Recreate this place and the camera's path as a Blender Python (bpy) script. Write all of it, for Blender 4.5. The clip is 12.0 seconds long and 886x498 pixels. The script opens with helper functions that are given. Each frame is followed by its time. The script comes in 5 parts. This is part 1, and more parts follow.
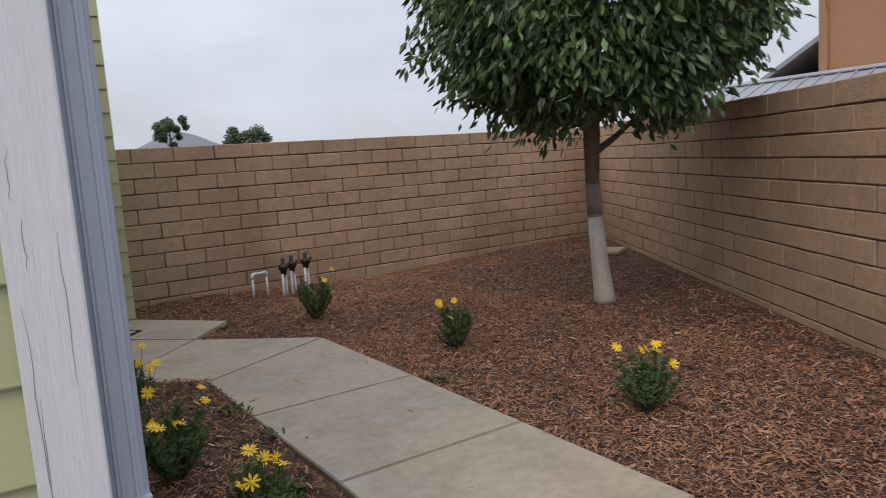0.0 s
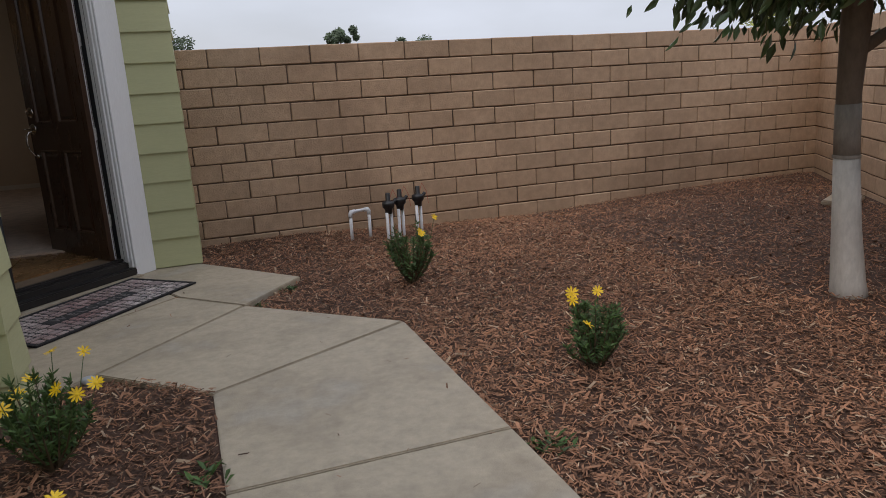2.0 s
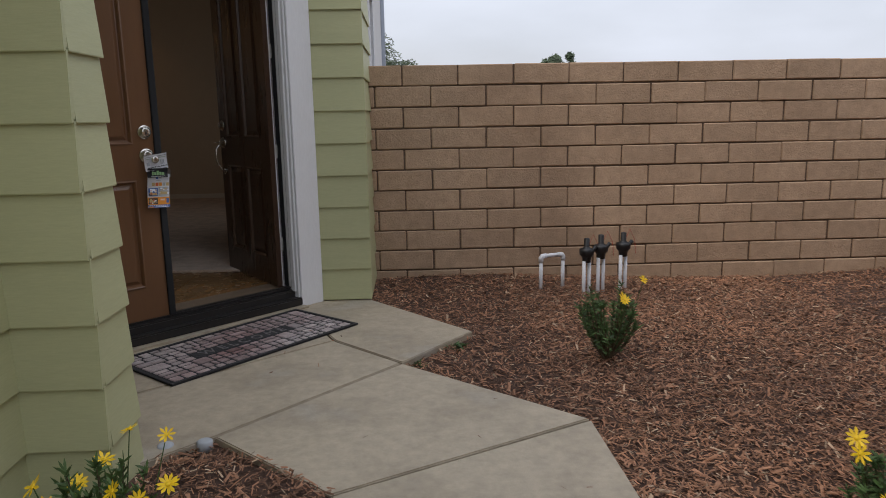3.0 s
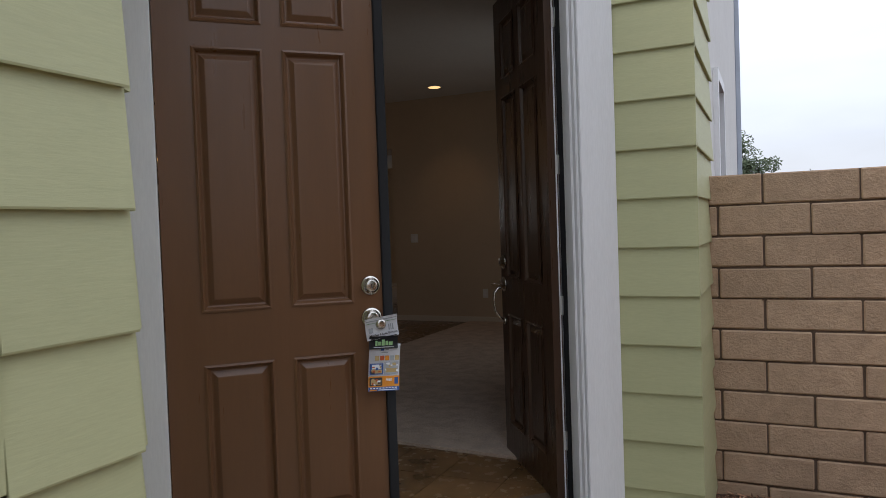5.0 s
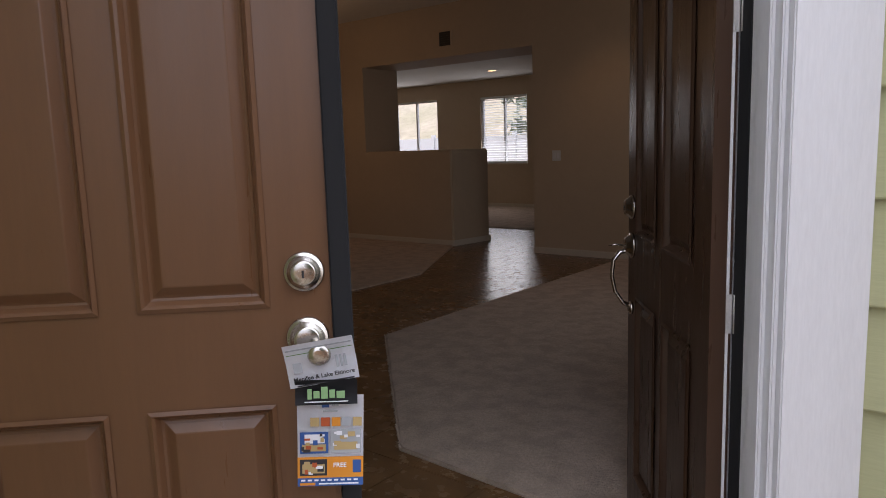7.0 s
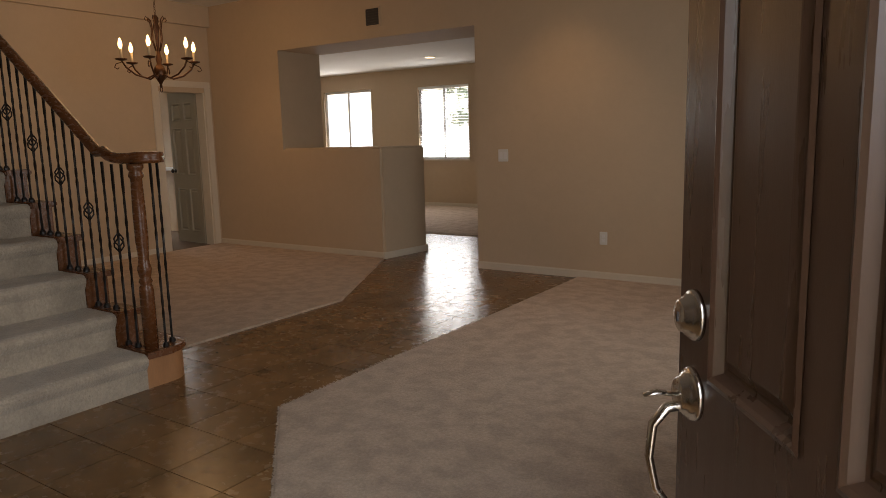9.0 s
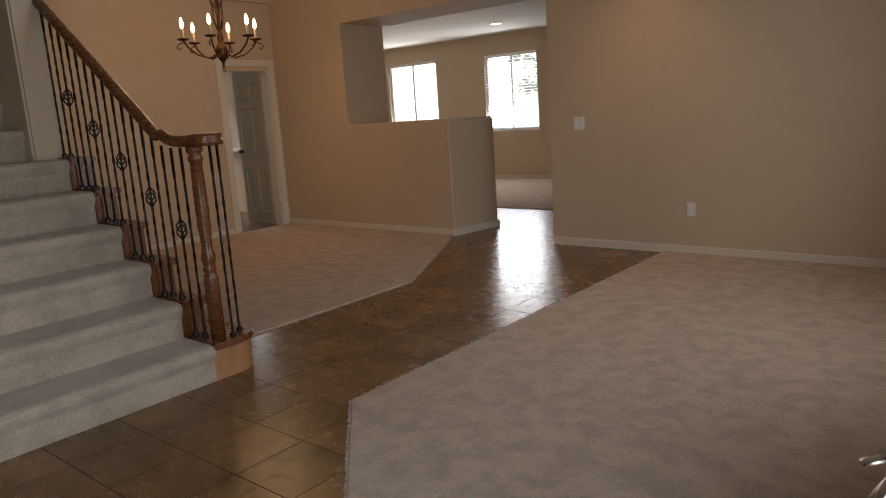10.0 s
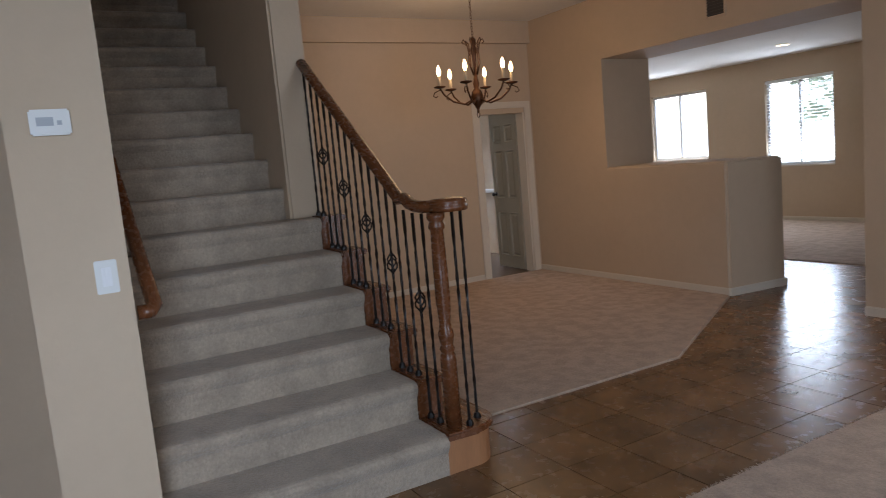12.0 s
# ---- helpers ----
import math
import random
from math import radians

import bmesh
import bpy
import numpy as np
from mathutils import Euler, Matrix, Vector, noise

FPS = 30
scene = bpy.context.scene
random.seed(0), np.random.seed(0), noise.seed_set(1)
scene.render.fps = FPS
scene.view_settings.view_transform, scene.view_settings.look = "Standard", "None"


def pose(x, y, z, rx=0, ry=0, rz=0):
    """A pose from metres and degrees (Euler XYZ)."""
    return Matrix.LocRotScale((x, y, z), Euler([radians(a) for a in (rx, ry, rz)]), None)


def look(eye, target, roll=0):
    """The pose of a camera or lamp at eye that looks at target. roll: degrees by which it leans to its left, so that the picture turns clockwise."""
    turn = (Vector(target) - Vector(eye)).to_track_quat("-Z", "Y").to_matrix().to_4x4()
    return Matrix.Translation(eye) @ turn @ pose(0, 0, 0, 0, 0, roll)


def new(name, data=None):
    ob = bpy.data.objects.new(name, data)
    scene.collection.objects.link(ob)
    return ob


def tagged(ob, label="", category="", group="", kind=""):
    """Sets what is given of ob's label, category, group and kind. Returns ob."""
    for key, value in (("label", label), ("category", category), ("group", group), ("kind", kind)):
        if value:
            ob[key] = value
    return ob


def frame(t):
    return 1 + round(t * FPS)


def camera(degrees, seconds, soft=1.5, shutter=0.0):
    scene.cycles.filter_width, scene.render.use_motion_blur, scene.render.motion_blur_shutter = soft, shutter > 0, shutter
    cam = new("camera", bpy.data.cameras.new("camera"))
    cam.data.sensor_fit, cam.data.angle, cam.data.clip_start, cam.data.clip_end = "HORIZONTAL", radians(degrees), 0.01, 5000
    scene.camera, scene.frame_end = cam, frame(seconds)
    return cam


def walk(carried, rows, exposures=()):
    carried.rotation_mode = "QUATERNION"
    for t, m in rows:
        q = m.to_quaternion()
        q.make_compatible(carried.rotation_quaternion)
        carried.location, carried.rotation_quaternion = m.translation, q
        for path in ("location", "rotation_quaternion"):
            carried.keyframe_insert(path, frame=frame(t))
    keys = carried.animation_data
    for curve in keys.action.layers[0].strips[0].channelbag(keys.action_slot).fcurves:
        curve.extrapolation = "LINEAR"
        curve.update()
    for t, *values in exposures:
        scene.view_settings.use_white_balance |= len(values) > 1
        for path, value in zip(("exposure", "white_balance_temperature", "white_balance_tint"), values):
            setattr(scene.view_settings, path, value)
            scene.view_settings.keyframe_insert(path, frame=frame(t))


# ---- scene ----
cam = camera(64.2, 12.0, soft=0.8, shutter=0.12)
PATH = [
    (0, (0.644, -0.179, 1.273), (1.709, 1.495, 1.018), -3.9),
    (0.5, (0.921, 0.116, 1.223), (1.673, 1.937, 0.884), -2.7),
    (1, (1.303, 0.438, 1.145), (1.953, 2.286, 0.746), -4.2),
    (1.5, (1.476, 0.83, 1.214), (1.955, 2.714, 0.745), -1.5),
    (2, (1.724, 1.299, 1.205), (2.343, 3.144, 0.747), -3.4),
    (2.5, (1.862, 1.664, 1.204), (2.284, 3.578, 0.808), -1.8),
    (3, (1.942, 2.1, 1.197), (2.025, 4.064, 0.829), -1.1),
    (3.5, (1.951, 2.555, 1.207), (1.748, 4.515, 0.868), -3.8),
    (3.7, (1.984, 2.709, 1.204), (1.586, 4.646, 0.903), -3.1),
    (5.3, (1.885, 3.928, 1.385), (1.013, 5.727, 1.337), -1.3),
    (5.5, (1.83, 4.117, 1.394), (0.96, 5.915, 1.304), -0.5),
    (6, (1.713, 4.471, 1.406), (0.846, 6.263, 1.213), -2.5),
    (6.5, (1.689, 4.847, 1.402), (0.587, 6.505, 1.202), -2.1),
    (7, (1.532, 5.176, 1.367), (0.284, 6.713, 1.083), -1.8),
    (7.2, (1.448, 5.303, 1.378), (0.244, 6.866, 1.052), -3.2),
    (8.8, (0.91, 6.181, 1.403), (-0.273, 7.742, 1.001), -1.7),
    (9, (0.874, 6.224, 1.431), (-0.242, 7.854, 1.117), -1.5),
    (9.5, (0.786, 6.275, 1.451), (-0.326, 7.902, 1.11), -2.5),
    (10, (0.661, 6.444, 1.424), (-0.603, 7.947, 1.042), -3.8),
    (10.5, (0.625, 6.668, 1.555), (-0.785, 8.028, 1.154), -2.1),
    (11, (0.572, 6.715, 1.561), (-0.93, 7.989, 1.219), -3.7),
    (11.5, (0.349, 6.743, 1.552), (-1.2, 7.98, 1.285), -6.0),
    (12, (0.206, 6.85, 1.563), (-1.519, 7.832, 1.316), -5.1),
]
EXPOSURES = [(0, -0.16, 7000, 15), (2.5, -0.08, 7000, 15), (3.7, 0.16, 7100, 14), (5.3, 0.32, 6900, 14), (6.0, 0.45, 6900, 15), (6.5, 0.72, 6900, 21), (7.2, 1.08, 6900, 20), (8.8, 2.4, 7600, 15), (9.5, 2.64, 7200, 15), (10.5, 2.85, 6700, 13), (11.3, 2.9, 6300, 12), (12, 2.88, 5850, 12)]
walk(cam, [(t, look(eye, target, roll)) for t, eye, target, roll in PATH], EXPOSURES)

# ---- light ----
world = bpy.data.worlds.new("overcast_sky")
scene.world = world
world.use_nodes = True
wn, wl = world.node_tree.nodes, world.node_tree.links
wn.clear()
w_out, w_bg = wn.new("ShaderNodeOutputWorld"), wn.new("ShaderNodeBackground")
sky = wn.new("ShaderNodeTexSky")
sky.sky_type, sky.sun_disc = "NISHITA", False
sky.sun_elevation, sky.sun_rotation, sky.dust_density = radians(48), radians(300), 3.0
w_co, w_cloud, w_ramp, w_mix = wn.new("ShaderNodeTexCoord"), wn.new("ShaderNodeTexNoise"), wn.new("ShaderNodeValToRGB"), wn.new("ShaderNodeMix")
w_cloud.inputs["Scale"].default_value, w_cloud.inputs["Detail"].default_value = 2.2, 5
w_map = wn.new("ShaderNodeMapping")
w_map.inputs["Scale"].default_value = (1, 1, 3.0)
wl.new(w_co.outputs["Generated"], w_map.inputs["Vector"])
wl.new(w_map.outputs["Vector"], w_cloud.inputs["Vector"])
w_ramp.color_ramp.elements[0].position, w_ramp.color_ramp.elements[1].position = 0.3, 0.68
w_ramp.color_ramp.elements[0].color, w_ramp.color_ramp.elements[1].color = (0.62, 0.62, 0.62, 1), (0.97, 0.97, 0.97, 1)
wl.new(w_cloud.outputs["Fac"], w_ramp.inputs["Fac"])
w_mix.data_type = "RGBA"
wl.new(w_ramp.outputs["Color"], w_mix.inputs[0])
wl.new(sky.outputs["Color"], w_mix.inputs[6])
w_mix.inputs[7].default_value = (8.2, 9.4, 11.2, 1)
w_bg.inputs["Strength"].default_value = 0.092
w_sep, w_up, w_scale = wn.new("ShaderNodeSeparateXYZ"), wn.new("ShaderNodeMapRange"), wn.new("ShaderNodeVectorMath")
w_scale.operation = "SCALE"
wl.new(w_co.outputs["Generated"], w_sep.inputs[0])
wl.new(w_sep.outputs["Z"], w_up.inputs[0])
w_up.inputs[1].default_value, w_up.inputs[2].default_value, w_up.inputs[3].default_value, w_up.inputs[4].default_value = 0.1, 0.9, 1.0, 2.0
wl.new(w_mix.outputs[2], w_scale.inputs[0])
wl.new(w_up.outputs[0], w_scale.inputs["Scale"])
wl.new(w_scale.outputs[0], w_bg.inputs["Color"])
wl.new(w_bg.outputs["Background"], w_out.inputs["Surface"])

sun = new("sun", bpy.data.lights.new("sun", "SUN"))
sun.data.energy, sun.data.angle, sun.data.color = 0.9, radians(25), (1.0, 0.94, 0.86)
sun.matrix_world = look((0, 0, 20), (7.3, 5.8, 8.2))


def lamp(name, kind, place, target, energy, colour, size=0.1, size_y=0.1):
    ob = new(name, bpy.data.lights.new(name, kind))
    ob.data.energy, ob.data.color = energy, colour
    if kind == "AREA":
        ob.data.shape, ob.data.size, ob.data.size_y = "RECTANGLE", size, size_y
    if kind == "SPOT":
        ob.data.spot_size, ob.data.spot_blend, ob.data.shadow_soft_size = radians(95), 0.9, size
    if kind == "POINT":
        ob.data.shadow_soft_size = size
    ob.matrix_world = look(place, target)
    return ob


FZ = 0.123          # indoor floor level above the porch slab
CEIL = 3.1
SKYLIGHT = (0.86, 0.93, 1.0)
lamp("living_window_daylight", "AREA", (1.14, 9.9, 1.65), (-5, 10.6, 1.3), 3.4, SKYLIGHT, 1.5, 1.5).data.spread = radians(125)
lamp("family_window_daylight", "AREA", (-6.63, 17.26, 1.7), (-6.63, 12, 0.6), 4.0, SKYLIGHT, 1.1, 1.3)
lamp("kitchen_window_daylight", "AREA", (-8.98, 17.26, 1.8), (-8.98, 12, 1.0), 5.0, SKYLIGHT, 1.2, 1.2)
# Added lamp, source unseen, for the bright strip beside the side door.
lamp("side_room_fill", "AREA", (-8.3, 12.65, 1.7), (-9.0, 9.6, 1.2), 3.6, SKYLIGHT, 1.0, 1.2)
# Fill lamp added on top of the sky light already entering the doorway.
lamp("doorway_fill", "AREA", (*[c for c in (Vector((0.70711, 0.70711, 0)) * 5.06 + Vector((0.70711, -0.70711, 0)) * -4.0).xy], 1.45), (-3.0, 7.4, 0.7), 2.5, (0.74, 0.87, 1.0), 0.66, 2.1).data.spread = radians(100)
WARM = (1.0, 0.62, 0.32)

# ---- materials ----


def mat(name, colour, rough=0.6, metal=0.0, spots=None, scale=6.0, amount=0.25, bump=0.0, bump_scale=60.0, rand=0.0, stretch=None, island=0.0, fine=0.12, spec=0.5, edge=(0.35, 0.75), stain=None, sheen=0.0):
    """A procedural surface: base colour varied at two scales, by object and by island, with fine relief."""
    m = bpy.data.materials.new(name)
    m.use_nodes = True
    n, l = m.node_tree.nodes, m.node_tree.links
    b = n["Principled BSDF"]
    b.inputs["Metallic"].default_value = metal
    b.inputs["Specular IOR Level"].default_value = spec
    b.inputs["Sheen Weight"].default_value, b.inputs["Sheen Roughness"].default_value = sheen, 0.5
    co = n.new("ShaderNodeNewGeometry")
    src = co.outputs["Position"]
    if stretch:
        mp = n.new("ShaderNodeMapping")
        mp.inputs["Scale"].default_value = stretch
        l.new(src, mp.inputs["Vector"])
        src = mp.outputs["Vector"]

    def noise_node(sc, detail=4, rgh=0.55):
        t = n.new("ShaderNodeTexNoise")
        t.inputs["Scale"].default_value, t.inputs["Detail"].default_value, t.inputs["Roughness"].default_value = sc, detail, rgh
        l.new(src, t.inputs["Vector"])
        return t.outputs["Fac"]

    def mixed(fac, a, bcol, mode="MIX"):
        x = n.new("ShaderNodeMix")
        x.data_type, x.blend_type = "RGBA", mode
        if fac is None:
            x.inputs[0].default_value = 1
        else:
            l.new(fac, x.inputs[0])
        if isinstance(a, tuple):
            x.inputs[6].default_value = (*a, 1)
        else:
            l.new(a, x.inputs[6])
        if isinstance(bcol, tuple):
            x.inputs[7].default_value = (*bcol, 1)
        else:
            l.new(bcol, x.inputs[7])
        return x.outputs[2]

    def ranged(fac, lo, hi, a, c):
        r = n.new("ShaderNodeMapRange")
        r.inputs[1].default_value, r.inputs[2].default_value, r.inputs[3].default_value, r.inputs[4].default_value = lo, hi, a, c
        l.new(fac, r.inputs[0])
        return r.outputs[0]

    spots = spots or tuple(c * 0.62 for c in colour)
    col = mixed(ranged(noise_node(scale), edge[0], edge[1], 0, amount), colour, spots)
    if stain:
        col = mixed(ranged(noise_node(stain[0], 3, 0.5), stain[1], stain[2], 0, stain[3]), col, stain[4])
    g = ranged(noise_node(scale * 9, 5, 0.7), 0.25, 0.75, 1 - fine, 1 + fine)
    cmb = n.new("ShaderNodeCombineColor")
    for k in range(3):
        l.new(g, cmb.inputs[k])
    col = mixed(None, col, cmb.outputs[0], "MULTIPLY")
    for amt, node, out in ((rand, "ShaderNodeObjectInfo", "Random"), (island, "ShaderNodeNewGeometry", "Random Per Island")):
        if amt:
            o = n.new(node)
            v = ranged(o.outputs[out], 0, 1, 1 - amt, 1 + amt)
            hs = n.new("ShaderNodeHueSaturation")
            l.new(col, hs.inputs["Color"])
            l.new(v, hs.inputs["Value"])
            col = hs.outputs["Color"]
    l.new(col, b.inputs["Base Color"])
    l.new(ranged(noise_node(scale * 3), 0.2, 0.8, max(0.02, rough - 0.08), min(1, rough + 0.08)), b.inputs["Roughness"])
    if bump:
        bp = n.new("ShaderNodeBump")
        bp.inputs["Strength"].default_value, bp.inputs["Distance"].default_value = bump, 0.01
        l.new(noise_node(bump_scale, 6, 0.65), bp.inputs["Height"])
        l.new(bp.outputs["Normal"], b.inputs["Normal"])
    return m


def plain(name, colour, rough=0.5, metal=0.0, emit=0.0):
    m = bpy.data.materials.new(name)
    m.use_nodes = True
    b = m.node_tree.nodes["Principled BSDF"]
    b.inputs["Base Color"].default_value, b.inputs["Roughness"].default_value, b.inputs["Metallic"].default_value = (*colour, 1), rough, metal
    if emit:
        b.inputs["Emission Color"].default_value, b.inputs["Emission Strength"].default_value = (*colour, 1), emit
    return m


M_SIDING = mat("sage_green_siding_paint", (0.475, 0.475, 0.265), 0.55, scale=2.2, amount=0.35, spots=(0.41, 0.415, 0.23), bump=0.07, bump_scale=26, rand=0.05, stretch=(1.2, 1.2, 14), fine=0.07)
M_TRIM = mat("white_trim_paint", (0.78, 0.78, 0.78), 0.5, scale=3, amount=0.18, spots=(0.68, 0.67, 0.66), bump=0.04, bump_scale=40, stretch=(6, 6, 0.8), fine=0.05)
M_CRACK = mat("cracked_white_paint", (0.78, 0.78, 0.79), 0.55, scale=4, amount=0.3, spots=(0.66, 0.65, 0.64), bump=0.5, bump_scale=7, stretch=(9, 9, 0.5), fine=0.1)
M_SPOUT = mat("grey_downspout_paint", (0.42, 0.47, 0.55), 0.35, scale=2, amount=0.25, bump=0.1, fine=0.04)
M_BLOCK = mat("tan_concrete_block", (0.49, 0.335, 0.222), 0.9, scale=1.7, amount=0.5, spots=(0.345, 0.23, 0.145), stain=(0.55, 0.54, 0.74, 0.6, (0.2, 0.125, 0.08)), bump=0.7, bump_scale=70, rand=0.07, fine=0.16)
M_MORTAR = mat("grey_brown_mortar", (0.125, 0.083, 0.056), 0.95, scale=8, amount=0.4, bump=0.6)
M_CONC = mat("pale_concrete", (0.43, 0.356, 0.258), 0.55, scale=1.9, amount=0.7, edge=(0.46, 0.68), spots=(0.25, 0.2, 0.14), stain=(1.9, 0.57, 0.7, 0.6, (0.5, 0.46, 0.4)), bump=0.3, bump_scale=160, fine=0.2)
M_MULCH = mat("bark_mulch", (0.088, 0.044, 0.027), 0.95, scale=3, amount=0.6, spots=(0.045, 0.024, 0.016), bump=1.0, bump_scale=70, fine=0.3)
M_CHIP = mat("bark_chips", (0.315, 0.155, 0.087), 0.9, scale=0.9, amount=0.6, edge=(0.38, 0.66), spots=(0.135, 0.066, 0.04), island=0.75, fine=0.2)
M_STRAW = mat("pale_wood_chips", (0.46, 0.32, 0.21), 0.9, scale=1.1, amount=0.4, island=0.4)
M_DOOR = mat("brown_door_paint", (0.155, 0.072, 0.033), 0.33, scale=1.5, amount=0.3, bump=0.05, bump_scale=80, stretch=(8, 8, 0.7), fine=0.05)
# Door paint again, darkened to carry the shade on the open leaf.
M_DOORSHADE = mat("shaded_brown_door_paint", (0.066, 0.034, 0.02), 0.3, scale=1.5, amount=0.3, bump=0.05, bump_scale=80, stretch=(8, 8, 0.7), fine=0.05)
M_DOORBLACK = plain("black_weatherstrip_and_gap_shade", (0.008, 0.008, 0.009), 0.85)
M_SILL = mat("black_rubber_threshold", (0.02, 0.018, 0.017), 0.45, scale=5, amount=0.4, bump=0.2)
M_NICKEL = mat("satin_nickel", (0.62, 0.58, 0.52), 0.24, 1.0, scale=20, amount=0.2, fine=0.03)
M_HINGE = mat("painted_hinge_steel", (0.7, 0.68, 0.64), 0.35, 0.3, scale=20, amount=0.2)
M_WALL = mat("tan_wall_paint", (0.565, 0.445, 0.315), 0.75, scale=1.2, amount=0.15, bump=0.12, bump_scale=45, fine=0.03)
M_CEIL = mat("white_ceiling_paint", (0.75, 0.73, 0.68), 0.9, scale=2, amount=0.1, bump=0.2, bump_scale=60, fine=0.03)
M_BASE = mat("white_baseboard_paint", (0.68, 0.62, 0.52), 0.45, scale=3, amount=0.1, fine=0.03)
M_CARPET = mat("beige_carpet", (0.54, 0.415, 0.315), 1.0, scale=8, amount=0.75, edge=(0.41, 0.6), spots=(0.4, 0.302, 0.225), bump=1.0, bump_scale=75, fine=0.2, spec=0.1, sheen=0.15)
M_STAIRCARPET = mat("pale_stair_carpet", (0.47, 0.385, 0.295), 1.0, scale=7.0, amount=0.8, edge=(0.38, 0.64), spots=(0.35, 0.285, 0.22), bump=1.0, bump_scale=75, fine=0.2, spec=0.1, sheen=0.35)
M_TILE = mat("mottled_brown_ceramic", (0.225, 0.118, 0.049), 0.25, scale=5, amount=0.8, edge=(0.34, 0.68), spots=(0.085, 0.046, 0.019), bump=0.03, bump_scale=6, rand=0.16, fine=0.1)
M_GROUT = mat("brown_grout", (0.15, 0.1, 0.06), 0.9, scale=9, amount=0.3)
M_OAK = mat("stained_oak", (0.165, 0.058, 0.021), 0.26, scale=3, amount=0.7, spots=(0.09, 0.034, 0.012), bump=0.12, bump_scale=30, stretch=(1, 6, 6), fine=0.15)
M_OAKLIGHT = mat("oak_riser_face", (0.42, 0.2, 0.09), 0.4, scale=3, amount=0.5, spots=(0.3, 0.13, 0.055), bump=0.1, stretch=(6, 6, 1), fine=0.12)
M_IRON = mat("black_iron", (0.022, 0.018, 0.016), 0.42, 0.6, scale=20, amount=0.3)
M_BRONZE = mat("aged_bronze", (0.11, 0.05, 0.024), 0.38, 0.75, scale=20, amount=0.6, spots=(0.04, 0.02, 0.012))
M_CANDLE = mat("ivory_candle_sleeve", (0.75, 0.6, 0.38), 0.5, scale=20, amount=0.2)
M_BULB = plain("glowing_bulb", (1.0, 0.6, 0.24), 0.4, 0, 2.0)
M_DOWNLIGHT = plain("glowing_downlight", (1.0, 0.66, 0.3), 0.4, 0, 1.0)
M_VINYL = plain("white_vinyl", (0.78, 0.79, 0.78), 0.35)
M_BLIND = plain("white_blind_slat", (0.82, 0.83, 0.82), 0.45)
M_PVC = mat("white_pvc_pipe", (0.74, 0.76, 0.8), 0.3, scale=14, amount=0.35, spots=(0.5, 0.48, 0.45), fine=0.05)
M_BLACK = plain("black_plastic", (0.014, 0.014, 0.015), 0.45)
M_RED = plain("red_wire", (0.4, 0.05, 0.03), 0.5)
M_PLATE = plain("white_plastic_plate", (0.72, 0.72, 0.69), 0.4)
M_PAPER = mat("white_paper", (0.86, 0.87, 0.9), 0.55, scale=20, amount=0.1, fine=0.03)
M_MATBASE = mat("faded_rubber_mat", (0.5, 0.435, 0.415), 0.85, scale=2.5, amount=0.9, spots=(0.24, 0.1, 0.09), rand=0.25, bump=0.8, bump_scale=220, fine=0.3)
M_MATBLACK = mat("black_mat_rubber", (0.025, 0.024, 0.025), 0.8, scale=20, amount=0.3, bump=0.6)
M_BARK = mat("grey_brown_bark", (0.17, 0.125, 0.09), 0.9, scale=6, amount=0.5, bump=0.7, bump_scale=25, stretch=(1, 1, 0.35), fine=0.2)
M_FADED = mat("faded_whitewash_on_bark", (0.3, 0.265, 0.225), 0.9, scale=6, amount=0.7, spots=(0.17, 0.14, 0.11), bump=0.6, bump_scale=25, stretch=(1, 1, 0.35), fine=0.2)
M_WHITEWASH = mat("whitewashed_bark", (0.56, 0.53, 0.48), 0.85, scale=5, amount=0.8, spots=(0.36, 0.33, 0.3), stain=(4.0, 0.55, 0.62, 0.8, (0.22, 0.21, 0.2)), bump=0.6, bump_scale=25, stretch=(1, 1, 0.4), fine=0.15)
M_LEAF = mat("dark_glossy_leaf", (0.1, 0.155, 0.062), 0.34, scale=1.2, amount=0.4, spots=(0.055, 0.098, 0.037), island=0.5, fine=0.1)
M_SHRUB = mat("feathery_shrub_leaf", (0.062, 0.115, 0.028), 0.6, scale=2, amount=0.4, island=0.4, fine=0.1)
M_FARLEAF = mat("distant_foliage", (0.07, 0.1, 0.05), 0.8, scale=2, amount=0.5, island=0.4)
# Leaf colour paled to look washed out by the bright light outdoors.
M_WASHEDLEAF = mat("washed_out_hillside_leaf", (0.2, 0.24, 0.17), 0.8, scale=2, amount=0.5, island=0.4)
M_PETAL = mat("yellow_petal", (0.85, 0.55, 0.01), 0.5, scale=20, amount=0.2, spots=(0.8, 0.42, 0.01), island=0.1)
M_STEM = plain("brown_stem", (0.09, 0.06, 0.03), 0.8)
M_HILL = mat("hazy_hill", (0.2, 0.21, 0.23), 1.0, scale=0.01, amount=0.5, spots=(0.15, 0.16, 0.18), fine=0.15)
M_STUCCO_W = mat("white_stucco", (0.66, 0.65, 0.62), 0.9, scale=1, amount=0.2, bump=0.4, bump_scale=60, fine=0.05)
M_STUCCO_O = mat("orange_tan_stucco", (0.42, 0.22, 0.12), 0.9, scale=1, amount=0.2, bump=0.4, bump_scale=60, fine=0.05)
M_ROOF = mat("grey_roofing", (0.33, 0.34, 0.37), 0.7, scale=2, amount=0.4, rand=0.1)
M_FOUND = mat("rough_foundation", (0.37, 0.36, 0.25), 0.95, scale=6, amount=0.5, bump=0.8)
M_ROCK = mat("hillside_rock", (0.4, 0.34, 0.26), 0.95, scale=0.3, amount=0.6, spots=(0.2, 0.2, 0.1), bump=0.5, bump_scale=3, fine=0.3)
